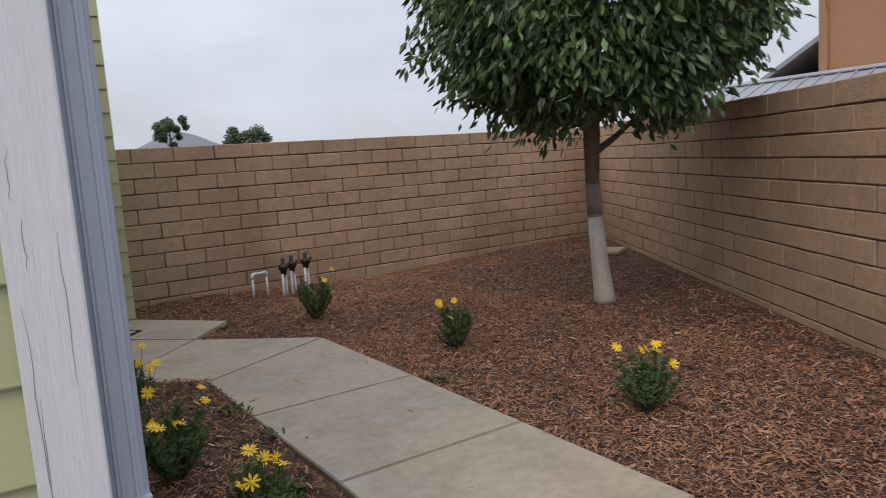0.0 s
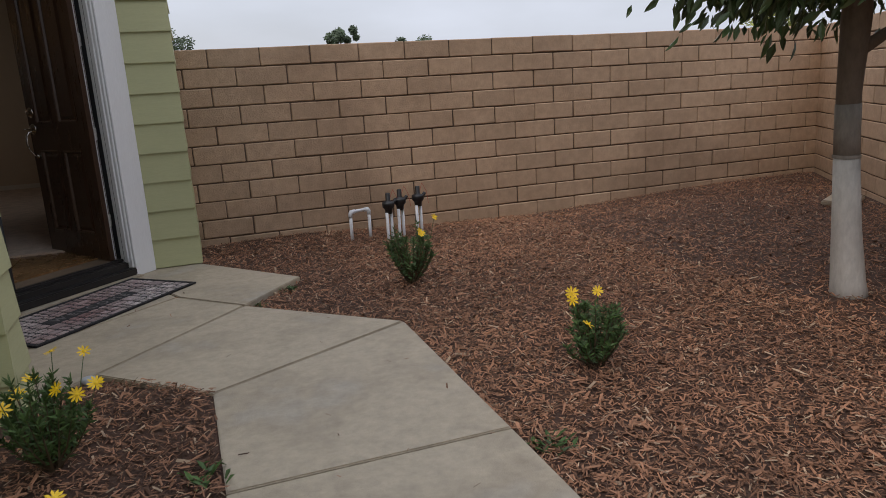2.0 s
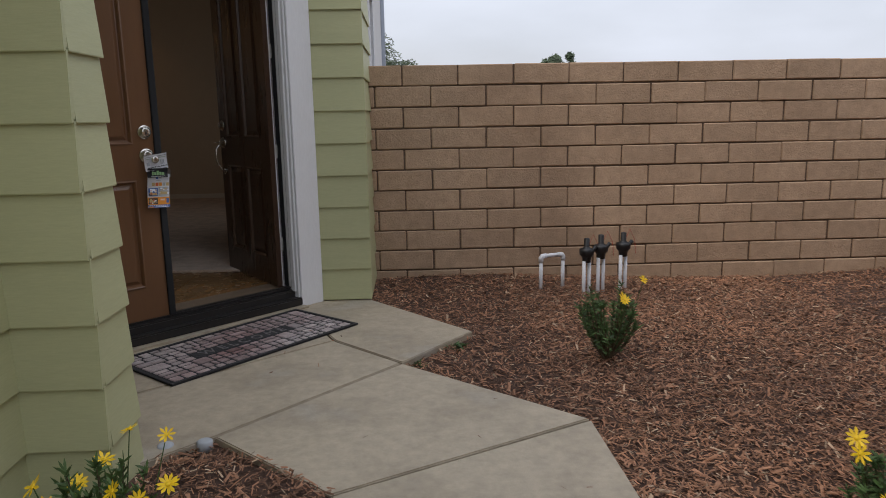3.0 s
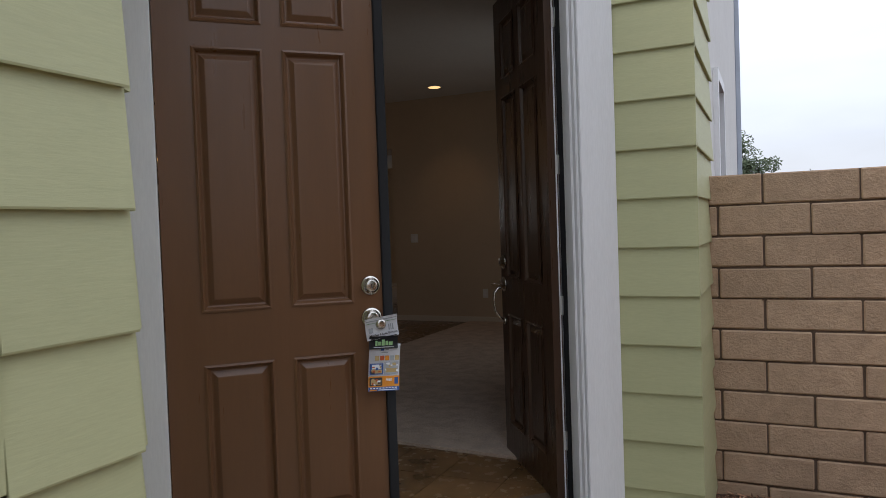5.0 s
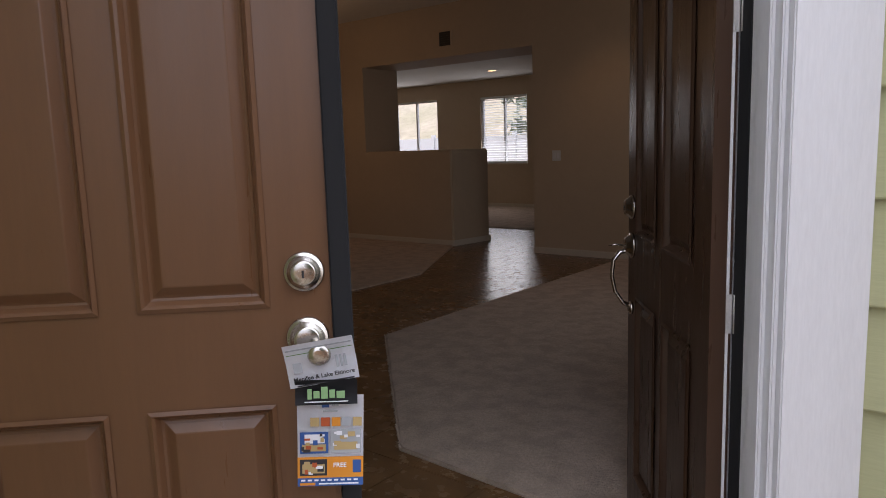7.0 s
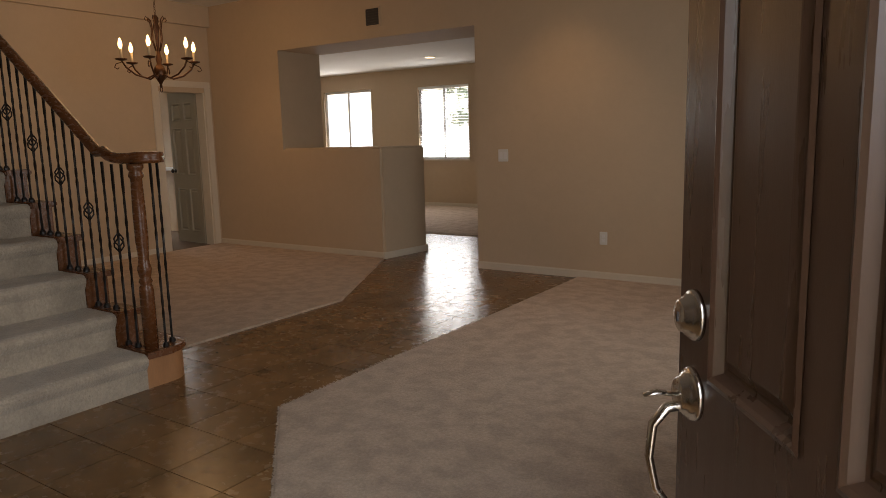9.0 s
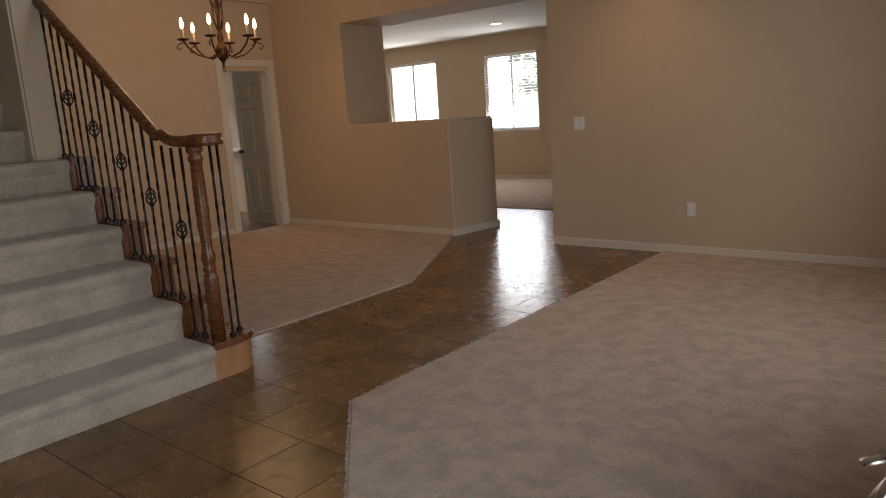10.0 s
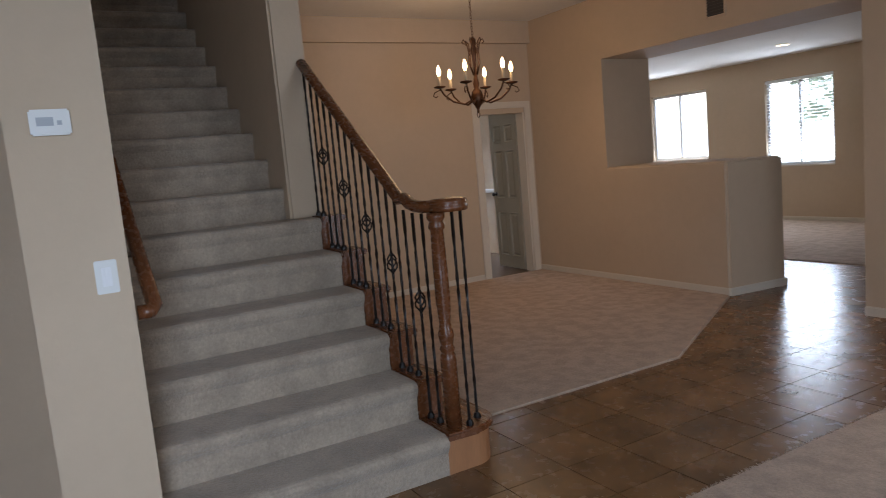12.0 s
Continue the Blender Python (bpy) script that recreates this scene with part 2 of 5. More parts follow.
M_BLUEPRINT = plain("blue_print", (0.03, 0.1, 0.32), 0.5)
M_ORANGEPRINT = plain("orange_print", (0.75, 0.28, 0.03), 0.5)
M_GREENPRINT = plain("green_print", (0.08, 0.25, 0.05), 0.5)
M_LOGOGREEN = plain("pale_green_print", (0.3, 0.52, 0.25), 0.5)
M_DARKPRINT = plain("dark_print", (0.03, 0.03, 0.035), 0.5)
M_GREYPRINT = plain("grey_print", (0.4, 0.42, 0.44), 0.5)
M_TANPRINT = plain("tan_print", (0.5, 0.36, 0.16), 0.5)
M_REDPRINT = plain("brick_red_print", (0.5, 0.1, 0.03), 0.5)
M_GLASS = bpy.data.materials.new("clear_window_glass")
M_GLASS.use_nodes = True
_g = M_GLASS.node_tree
_g.nodes.clear()
_o, _t, _gl, _mx = _g.nodes.new("ShaderNodeOutputMaterial"), _g.nodes.new("ShaderNodeBsdfTransparent"), _g.nodes.new("ShaderNodeBsdfGlossy"), _g.nodes.new("ShaderNodeMixShader")
_gl.inputs["Roughness"].default_value = 0.02
_mx.inputs[0].default_value = 0.08
_g.links.new(_t.outputs[0], _mx.inputs[1])
_g.links.new(_gl.outputs[0], _mx.inputs[2])
_g.links.new(_mx.outputs[0], _o.inputs[0])

# ---- mesh helpers ----


def mesh_of(bm, name, material, smooth=False):
    me = bpy.data.meshes.new(name)
    bm.to_mesh(me)
    bm.free()
    me.materials.append(material)
    if smooth:
        me.polygons.foreach_set("use_smooth", [True] * len(me.polygons))
    return me


def part(name, bm, material, parent=None, label="", smooth=False, at=None):
    ob = new(name, mesh_of(bm, name, material, smooth))
    if at is not None:
        ob.matrix_basis = at
    if parent is not None:
        ob.parent = parent
    if label:
        ob["label"] = label
    return ob


def thing(name, place, label, category, group="", kind=""):
    ob = new(name)
    ob.matrix_basis = place if isinstance(place, Matrix) else Matrix.Translation(place)
    return tagged(ob, label, category, group, kind)


def box(bm, x0, x1, y0, y1, z0, z1, bevel=0.0):
    m = Matrix.Translation(((x0 + x1) / 2, (y0 + y1) / 2, (z0 + z1) / 2)) @ Matrix.Diagonal((abs(x1 - x0), abs(y1 - y0), abs(z1 - z0), 1))
    vs = bmesh.ops.create_cube(bm, size=1, matrix=m)["verts"]
    if bevel:
        es = list({e for v in vs for e in v.link_edges})
        bmesh.ops.bevel(bm, geom=es, offset=bevel, segments=2, affect="EDGES")
    return bm


def boxed(*a, bevel=0.0):
    return box(bmesh.new(), *a, bevel=bevel)


def prism(bm, outline, z0, z1):
    """An upright prism over a plan outline."""
    lo = [bm.verts.new((x, y, z0)) for x, y in outline]
    hi = [bm.verts.new((x, y, z1)) for x, y in outline]
    n = len(lo)
    bm.faces.new(hi)
    bm.faces.new(lo[::-1])
    for i in range(n):
        bm.faces.new((lo[i], lo[(i + 1) % n], hi[(i + 1) % n], hi[i]))
    bmesh.ops.recalc_face_normals(bm, faces=bm.faces[:])
    return bm


def lathe(bm, profile, seg=16, m=None):
    """A turned body: profile of (radius, z) from the bottom up."""
    rings = []
    for r, z in profile:
        rings.append([bm.verts.new((r * math.cos(2 * math.pi * k / seg), r * math.sin(2 * math.pi * k / seg), z)) for k in range(seg)])
    for a, b in zip(rings, rings[1:]):
        for k in range(seg):
            bm.faces.new((a[k], a[(k + 1) % seg], b[(k + 1) % seg], b[k]))
    bm.faces.new(rings[0][::-1])
    bm.faces.new(rings[-1])
    if m is not None:
        bmesh.ops.transform(bm, matrix=m, verts=[v for r in rings for v in r])
    return bm


def tube(bm, pts, radius, seg=8, flat=1.0):
    """A tube through points; radius a number or one per point."""
    pts = [Vector(p) for p in pts]
    rad = radius if isinstance(radius, (list, tuple)) else [radius] * len(pts)
    rings, side = [], None
    for i, p in enumerate(pts):
        d = (pts[min(i + 1, len(pts) - 1)] - pts[max(i - 1, 0)]).normalized()
        if side is None:
            side = d.orthogonal().normalized() if abs(d.z) > 0.9 else d.cross(Vector((0, 0, 1))).normalized()
        side = (side - d * side.dot(d)).normalized()
        up = side.cross(d)
        rings.append([bm.verts.new(p + rad[i] * (math.cos(2 * math.pi * k / seg) * side + flat * math.sin(2 * math.pi * k / seg) * up)) for k in range(seg)])
    for a, b in zip(rings, rings[1:]):
        for k in range(seg):
            bm.faces.new((a[k], a[(k + 1) % seg], b[(k + 1) % seg], b[k]))
    bm.faces.new(rings[0][::-1])
    bm.faces.new(rings[-1])
    bmesh.ops.recalc_face_normals(bm, faces=list({f for r in rings for v in r for f in v.link_faces}))
    return bm


def from_faces(name, verts, faces, material, parent=None, smooth=False):
    me = bpy.data.meshes.new(name)
    me.from_pydata(verts, [], faces)
    me.materials.append(material)
    if smooth:
        me.polygons.foreach_set("use_smooth", [True] * len(me.polygons))
    ob = new(name, me)
    ob.parent = parent
    return ob


def structure(name, bm, material, label, category):
    return tagged(part(name, bm, material), label, category, "", "structure")


U, N = Vector((0.70711, 0.70711, 0)), Vector((0.70711, -0.70711, 0))
DOORWAY = Matrix(((U.x, -N.x, 0, 0), (U.y, -N.y, 0, 0), (0, 0, 1, 0), (0, 0, 0, 1)))  # local x: along the entry wall, local y: into the house


def uv(u, n):
    p = u * U + n * N
    return (p.x, p.y)


# ---- ground ----
EAST_A, EAST_DIR = Vector((8.2, 7.405, 0)), Vector((-0.523, -0.852, 0)).normalized()


def ground_z(x, y):
    z = -0.035 + 0.02 * noise.noise(Vector((x * 0.6, y * 0.6, 0)))
    if x < 1.66 and y < 4.5:
        z += 0.035
    if x > 1.7:
        d = 7.4 - y
        z += 0.05 * max(0, 1 - abs(x - 2.5) / 1.2) * max(0, 1 - d / 0.9) - 0.07 * max(0, 1 - abs(x - 4.6) / 2.5) * max(0, 1 - d / 1.5)
        z += 0.03 * max(0, min(1, (x - 2.8) / 2))
    return z


def build_ground():
    verts, faces, index = [], [], {}
    xs = [-600, -60, -14] + [x * 0.25 - 1.0 for x in range(0, 41)] + [14, 60, 600]
    ys = [-600, -60, -9] + [y * 0.25 - 3.0 for y in range(0, 45)] + [14, 60, 600]
    for i, x in enumerate(xs):
        for j, y in enumerate(ys):
            index[i, j] = len(verts)
            verts.append((x, y, ground_z(x, y) if -1 <= x <= 9 and -3 <= y <= 8 else -0.06))
    for i in range(len(xs) - 1):
        for j in range(len(ys) - 1):
            faces.append((index[i, j], index[i + 1, j], index[i + 1, j + 1], index[i, j + 1]))
    g = from_faces("ground", verts, faces, M_MULCH, None, True)
    tagged(g, "brown bark mulch ground covering the front yard", "ground", "", "structure")


build_ground()


def slab(name, outline, material, top, label):
    bm = prism(bmesh.new(), outline, -0.12, top)
    top_e = [e for e in bm.edges if all(v.co.z > top - 0.001 for v in e.verts)]
    bmesh.ops.bevel(bm, geom=top_e, offset=0.005, segments=2, affect="EDGES")
    return part(name, bm, material, None, label)


pavement = tagged(new("pavement"), "pale stained concrete walkway leading to the porch", "walkway", "", "structure")
GAP = 0.006
slabs = [
    [(1.66, -3.0), (2.66, -3.0), (2.66, 1.4 - GAP), (1.68, 1.45 - GAP)],
    [(1.68, 1.45 + GAP), (2.66, 1.4 + GAP), (2.66, 2.39 - GAP), (1.70, 2.38 - GAP)],
    [(1.70, 2.38 + GAP), (2.66, 2.39 + GAP), (2.65, 3.41 - GAP), (1.67, 3.40 - GAP)],
    [(1.67, 3.40 + GAP), (2.65, 3.41 + GAP), (2.63, 4.71), (1.655, 4.21)],
    [(1.65, 4.22), (2.625, 4.725), (1.87, 5.44), (1.16, 4.68)],
    [(1.15, 4.685), (1.86, 5.45), (1.49, 5.84), (0.52, 5.02), (0.93, 4.47)],
    [(1.87, 5.46), (2.26, 5.94), (1.63, 6.74), (1.33, 6.74), (1.16, 6.60), (1.50, 5.85)],
    [(0.92, 4.47), (0.51, 5.03), (1.485, 5.85), (1.15, 6.595), (-0.96, 4.47)],
]
for s in slabs:
    o = slab("slab", s, M_CONC, 0.0, "")
    o.parent = pavement

# ---- block walls ----
BL, BH, J = 0.4105, 0.153, 0.0092


def block_wall(name, a, direction, length, top, courses, depth, inward, label, near, phase=0.0):
    """A running-bond wall: mortar core and single blocks. near: the stretch along the wall where blocks are built singly."""
    ang = math.atan2(direction.y, direction.x)
    root = tagged(new(name), label, "block wall", "", "structure")
    root.matrix_basis = Matrix.Translation(a) @ Matrix.Rotation(ang, 4, "Z")
    s = 1 if inward else -1
    y0, y1 = (0.011, depth - 0.011) if inward else (-depth + 0.011, -0.011)
    part("mortar", boxed(-0.2, length, y0, y1, top - courses * BH - 0.1, top - 0.006), M_MORTAR, root)
    bm = box(bmesh.new(), -BL / 2 + J / 2, BL / 2 - J / 2, 0 if inward else -depth, depth if inward else 0, -BH / 2 + J / 2, BH / 2 - J / 2)
    bmesh.ops.bevel(bm, geom=bm.edges[:], offset=0.006, segments=1, affect="EDGES")
    me = mesh_of(bm, "block", M_BLOCK)
    far_v, far_f = [], []
    rng = random.Random(len(name))
    for c in range(courses):
        z = top - (c + 0.5) * BH
        x = phase + (0.0 if c % 2 else BL / 2) - 2 * BL
        while x < length:
            if x - BL / 2 > -0.35:
                dx, dy, dz = x + rng.uniform(-0.003, 0.003), rng.uniform(-0.004, 0.004), z + rng.uniform(-0.002, 0.002)
                if near[0] <= x <= near[1]:
                    b = new("block", me)
                    b.parent = root
                    b.matrix_basis = Matrix.Translation((dx, dy, dz)) @ Matrix.Rotation(rng.uniform(-0.006, 0.006), 4, "Y")
                else:
                    k = len(far_v)
                    far_v += [(dx + v.co.x, dy + v.co.y, dz + v.co.z) for v in me.vertices]
                    far_f += [[k + i for i in p.vertices] for p in me.polygons]
            elif x + BL / 2 > 0.04:
                bm = box(bmesh.new(), 0.002, x + BL / 2 - J / 2, 0 if inward else -depth, depth if inward else 0, z - BH / 2 + J / 2, z + BH / 2 - J / 2)
                bmesh.ops.bevel(bm, geom=bm.edges[:], offset=0.006, segments=1, affect="EDGES")
                part("block", bm, M_BLOCK, root)
            x += BL
    if far_v:
        tagged(from_faces("blocks", far_v, far_f, M_BLOCK, root), "tan blocks laid in running bond", "", "", "stuff")


# ---- house shell ----
def siding(name, a, b, z0, z1, label, e0=0.0, e1=0.0, core=0.14, cuts=(), lap=0.186):
    """A wall with lapped boards on its right-hand side going from a to b. cuts: (s0, s1, z0, z1) openings along it."""
    a, b = Vector((*a, 0)), Vector((*b, 0))
    d = (b - a).normalized()
    length = (b - a).length
    root = tagged(new(name), label, "siding wall", "", "structure")
    root.matrix_basis = Matrix.Translation(a) @ Matrix.Rotation(math.atan2(d.y, d.x), 4, "Z")
    bm = bmesh.new()
    spans = [(0, length, z0, z1)]
    for s0, s1, c0, c1 in cuts:
        spans = [(0, s0, z0, z1), (s1, length, z0, z1), (s0, s1, z0, c0), (s0, s1, c1, z1)]
    for s0, s1, c0, c1 in spans:
        if s1 - s0 > 0.001 and c1 - c0 > 0.001:
            box(bm, s0, s1, 0, core, c0, c1)
    part("sheathing", bm, M_TRIM, root)
    z = z0
    rng = random.Random(int(length * 1000))
    while z < z1 - 0.01:
        h = min(lap, z1 - z)
        rows = [(-e0, length + e1)]
        for s0, s1, c0, c1 in cuts:
            if z + h * 0.5 > c0 and z + h * 0.5 < c1:
                rows = [(-e0, s0), (s1, length + e1)]
        for s0, s1 in rows:
            if s1 - s0 < 0.02:
                continue
            bm = bmesh.new()
            w = rng.uniform(-0.0015, 0.0015)
            prof = [(-0.003, z + h), (-0.003, z - 0.004), (-0.026 + w, z - 0.012), (-0.0275 + w, z - 0.008), (-0.0125, z + h)]
            lo = [bm.verts.new((s0, y, q)) for y, q in prof]
            hi = [bm.verts.new((s1, y, q)) for y, q in prof]
            bm.faces.new(lo)
            bm.faces.new(hi[::-1])
            for i in range(5):
                bm.faces.new((lo[i], lo[(i + 1) % 5], hi[(i + 1) % 5], hi[i]))
            bmesh.ops.recalc_face_normals(bm, faces=bm.faces[:])
            part("board", bm, M_SIDING, root)
        z += lap
    return root


HZ = 3.3
PZ, LAP = -0.035, 0.2075     # lowest board and board height of the siding
CY = 1.30
L_SID = "sage green lapped siding wall with wood grain"
siding("wall_corner_south", (-4.0, CY), (0.66, CY), 0.0, HZ, L_SID)
siding("wall_east", (0.66, CY + 0.09), (0.66, 4.28), PZ, HZ, L_SID, cuts=[(0.78, 1.99, 0.98, 2.2)], lap=LAP)
siding("wall_pillar_south", (0.66, 4.29), (0.92, 4.29), PZ, HZ, L_SID, e1=0.026, lap=LAP)
siding("wall_pillar_east", (0.92, 4.29), (0.92, 4.53), PZ, HZ, L_SID, core=0.1, lap=LAP)
siding("wall_porch_return", (0.92, 4.53), (-0.90, 4.53), PZ, HZ, L_SID, core=0.1, lap=LAP)
D_L, D_R, D_N = 3.866, 5.50, -3.84
siding("wall_porch_diagonal", uv(2.56, D_N), uv(D_L - 0.19, D_N), 0.115, HZ, L_SID, lap=LAP)
siding("wall_porch_south", (1.32, 6.74), (1.63, 6.74), 0.019, HZ, L_SID, lap=0.2065, e1=0.026)
siding("wall_house_east", (1.63, 6.74), (1.63, 7.62), 0.019, HZ, L_SID, lap=0.2065)
structure("foundation", prism(bmesh.new(), [(0.60, CY + 0.1), (0.677, CY + 0.1), (0.677, 4.272), (0.938, 4.272), (0.938, 4.52), (0.60, 4.52)], -0.2, 0.0), M_FOUND, "rough concrete footing under the siding", "foundation")
structure("wall_core_diagonal", prism(bmesh.new(), [uv(2.3, D_N - 0.14), uv(D_L - 0.035, D_N - 0.14), uv(D_L - 0.035, D_N - 0.005), uv(2.5, D_N - 0.005)], -0.1, HZ), M_WALL, "tan painted wall beside the entry door", "wall")
structure("wall_over_door", prism(bmesh.new(), [uv(D_L - 0.035, D_N - 0.14), uv(D_R + 0.035, D_N - 0.14), uv(D_R + 0.035, D_N - 0.005), uv(D_L - 0.035, D_N - 0.005)], 2.60, HZ), M_WALL, "tan wall over the entry doors", "wall")
structure("wall_living_south", prism(bmesh.new(), [uv(D_R + 0.035, D_N - 0.14), uv(D_R + 0.035, D_N - 0.005), (1.32, 6.745), (1.62, 6.745), (1.62, 6.9), (1.30, 6.9)], -0.1, HZ), M_WALL, "tan wall at the end of the living room", "wall")
structure("porch_ceiling", prism(bmesh.new(), [(-1.0, 4.42), (0.55, 4.42), (0.75, 6.2), (1.15, 6.6), (1.0, 6.75), (-1.2, 4.5)], 2.9, 2.96), M_TRIM, "white painted porch ceiling", "ceiling")
structure("roof", prism(bmesh.new(), [(-3.0, 1.0), (0.9, 1.0), (0.9, 4.2), (0.75, 4.2), (0.75, 6.3), (1.2, 6.75), (1.2, 7.5), (-3.0, 7.5)], HZ, HZ + 0.12), M_ROOF, "grey low roof over the entry wing", "roof")
structure("wall_house_upper", prism(bmesh.new(), [(-11, CY), (-3.1, CY), (-3.1, 7.55), (1.28, 7.55), (1.28, 18), (1.13, 18), (1.13, 7.7), (-3.25, 7.7), (-3.25, CY + 0.15), (-11, CY + 0.15)], HZ, 6.0), M_SIDING, "sage green upper storey wall", "wall")
structure("roof_upper", prism(bmesh.new(), [(-11.3, 1.0), (-2.8, 1.0), (-2.8, 7.3), (1.6, 7.3), (1.6, 18), (-11.3, 18)], 6.0, 6.12), M_ROOF, "grey roof over the upper storey", "roof")
eave = structure("eave", prism(bmesh.new(), [(-4, 0.9), (1.15, 0.9), (1.15, 4.3), (0.70, 4.1), (0.66, CY)], 3.22, 3.3), M_TRIM, "dark shaded roof eave over the corner", "eave")

structure("foundation_porch", prism(bmesh.new(), [(1.33, 6.73), (1.645, 6.73), (1.645, 7.6), (1.33, 7.6)], -0.2, 0.006), M_FOUND, "concrete footing under the porch siding", "foundation")

# corner board and downspout
cb = tagged(part("corner_board", box(box(bmesh.new(), 0.655, 0.775, CY - 0.035, CY, -0.02, 3.2, 0.004), 0.735, 0.775, CY + 0.001, CY + 0.1, -0.02, 3.2, 0.004), M_CRACK), "white cracked wooden corner board on the siding", "trim", "", "structure")
M_CRACKLINE = plain("bare_wood_crack", (0.32, 0.31, 0.31), 0.9)
crack_rng = random.Random(4)
for k in range(13):
    bm = bmesh.new()
    cx, cz, cl = crack_rng.uniform(0.665, 0.765), crack_rng.uniform(0.1, 2.6), crack_rng.uniform(0.08, 0.45)
    pts = []
    for q in range(9):
        cx = min(0.768, max(0.662, cx + crack_rng.gauss(0, 0.0022)))
        pts.append((cx, CY - 0.0352, cz + cl * q / 8))
    tube(bm, pts, [0.0003 + 0.0008 * math.sin(math.pi * q / 8) for q in range(9)], 4)
    part("paint_crack", bm, M_CRACKLINE, cb)
spout = thing("downspout", (0.815, CY + 0.06, 0), "grey-blue metal downspout fixed at the house corner", "downspout")
bm = bmesh.new()
box(bm, -0.034, 0.034, -0.034, 0.034, 0.0, 3.2, 0.01)
for dx in (-0.014, 0.012):
    box(bm, dx - 0.004, dx + 0.004, -0.0375, -0.0335, 0.0, 3.2, 0.0015)
    box(bm, 0.0335, 0.0375, dx - 0.004, dx + 0.004, 0.0, 3.2, 0.0015)
part("pipe", bm, M_SPOUT, spout)
for z in (0.6, 2.2):
    part("strap", boxed(-0.0385, 0.0385, -0.0385, 0.0385, z, z + 0.03, bevel=0.004), M_SPOUT, spout)

# ---- indoor structure ----
T = 0.14
XL, XR, YB = -6.7, 1.16, 12.17


def wall(name, x0, x1, y0, y1, z0, z1, label="tan painted interior wall", m=None):
    return structure(name, boxed(x0, x1, y0, y1, z0, z1), m or M_WALL, label, "wall")


def wall_with_hole(name, x0, x1, y0, y1, z0, z1, axis, h0, h1, hz0, hz1, label="tan painted interior wall", material=None):
    bm = bmesh.new()
    if axis == "x":
        box(bm, x0, h0, y0, y1, z0, z1)
        box(bm, h1, x1, y0, y1, z0, z1)
        if hz0 > z0:
            box(bm, h0, h1, y0, y1, z0, hz0)
        box(bm, h0, h1, y0, y1, hz1, z1)
    else:
        box(bm, x0, x1, y0, h0, z0, z1)
        box(bm, x0, x1, h1, y1, z0, z1)
        if hz0 > z0:
            box(bm, x0, x1, h0, h1, z0, hz0)
        box(bm, x0, x1, h0, h1, hz1, z1)
    return structure(name, bm, material or M_WALL, label, "wall")


# back wall: pillar, half wall, header, right part
bm = boxed(XL, -5.46, YB, 12.86, FZ, CEIL)
structure("wall_back_pillar", bm, M_WALL, "tan wall pier beside the pass-through", "wall")
bm = prism(bmesh.new(), [(-5.46, YB), (-3.97, YB), (-3.89, 12.86), (-5.46, 12.86)], FZ, 1.34)
bmesh.ops.bevel(bm, geom=[e for e in bm.edges if not all(v.co.x < -5.4 for v in e.verts) and not all(v.co.z < FZ + 0.01 for v in e.verts)], offset=0.02, segments=3, affect="EDGES")
structure("half_wall", bm, M_WALL, "tan rounded half wall between dining room and kitchen", "half wall")
structure("wall_header", boxed(-5.46, -2.77, YB, 12.86, 2.47, CEIL), M_WALL, "tan header over the kitchen passage", "wall")
bm = boxed(-2.77, XR, YB, YB + 0.5, FZ, CEIL)
structure("wall_back", bm, M_WALL, "plain tan back wall of the living room", "wall")
DY0, DY1 = 11.40, 12.055
wall_with_hole("wall_dining_west", XL - T, XL, 8.42, YB, FZ, CEIL, "y", DY0, DY1, FZ, 2.05)
structure("soffit", boxed(XL, XL + 0.06, 8.42, YB, 2.85, CEIL), M_WALL, "tan soffit ledge above the dining room wall", "soffit")
wall_with_hole("wall_living_east", XR, XR + T, 6.9, 12.7, FZ, CEIL, "y", 8.7, 11.1, 0.85, 2.4)
wall("wall_stair_left", -8.2, -2.47, 6.80, 7.11, FZ, 5.8)
bm = boxed(-8.2, -4.05, 8.215, 8.42, FZ, 5.8, bevel=0.015)
structure("wall_stair_right", bm, M_WALL, "tan wall beside the upper stairs ending in a bright edge", "wall")
wall("wall_stair_top", -8.4, -8.2, 6.8, 8.6, FZ, 5.8)
wall("wall_foyer_west", -3.7, -3.56, 4.5, 6.8, FZ, CEIL)
wall("wall_foyer_south", -3.7, -0.9, 4.5, 4.62, FZ, CEIL)
# kitchen and family room
wall_with_hole("wall_family_north", -6.9 - 0.9, XR + T, 17.3, 17.44, FZ, 2.72, "x", -7.2, -6.06, 1.01, 2.37)
wall_with_hole("wall_kitchen_north", -11, -7.8, 17.3, 17.44, FZ, 2.72, "x", -9.62, -8.35, 1.19, 2.40)
wall("wall_kitchen_west", -11.14, -11, 12.86, 17.44, FZ, 2.72)
wall("wall_family_east", XR, XR + T, 12.7, 17.3, FZ, 2.72)
wall("wall_kitchen_south", -11, XL, 12.72, 12.86, FZ, 2.72)
wall("wall_side_room_south", -9.6, XL - T, 8.5, 8.64, FZ, 2.72)
# Unseen opening added so bright sky shows past the side door.
wall_with_hole("wall_side_room_west", -9.74, -9.6, 8.5, 12.72, FZ, 2.72, "y", 12.0, 12.6, 0.9, 2.2)
structure("ceiling_kitchen", boxed(-11.1, XR + 0.13, 12.86, 17.44, 2.72, 2.8), M_CEIL, "white kitchen ceiling", "ceiling")
structure("ceiling_side_room", boxed(-9.74, XL - T, 8.5, 12.86, 2.72, 2.8), M_CEIL, "white side room ceiling", "ceiling")
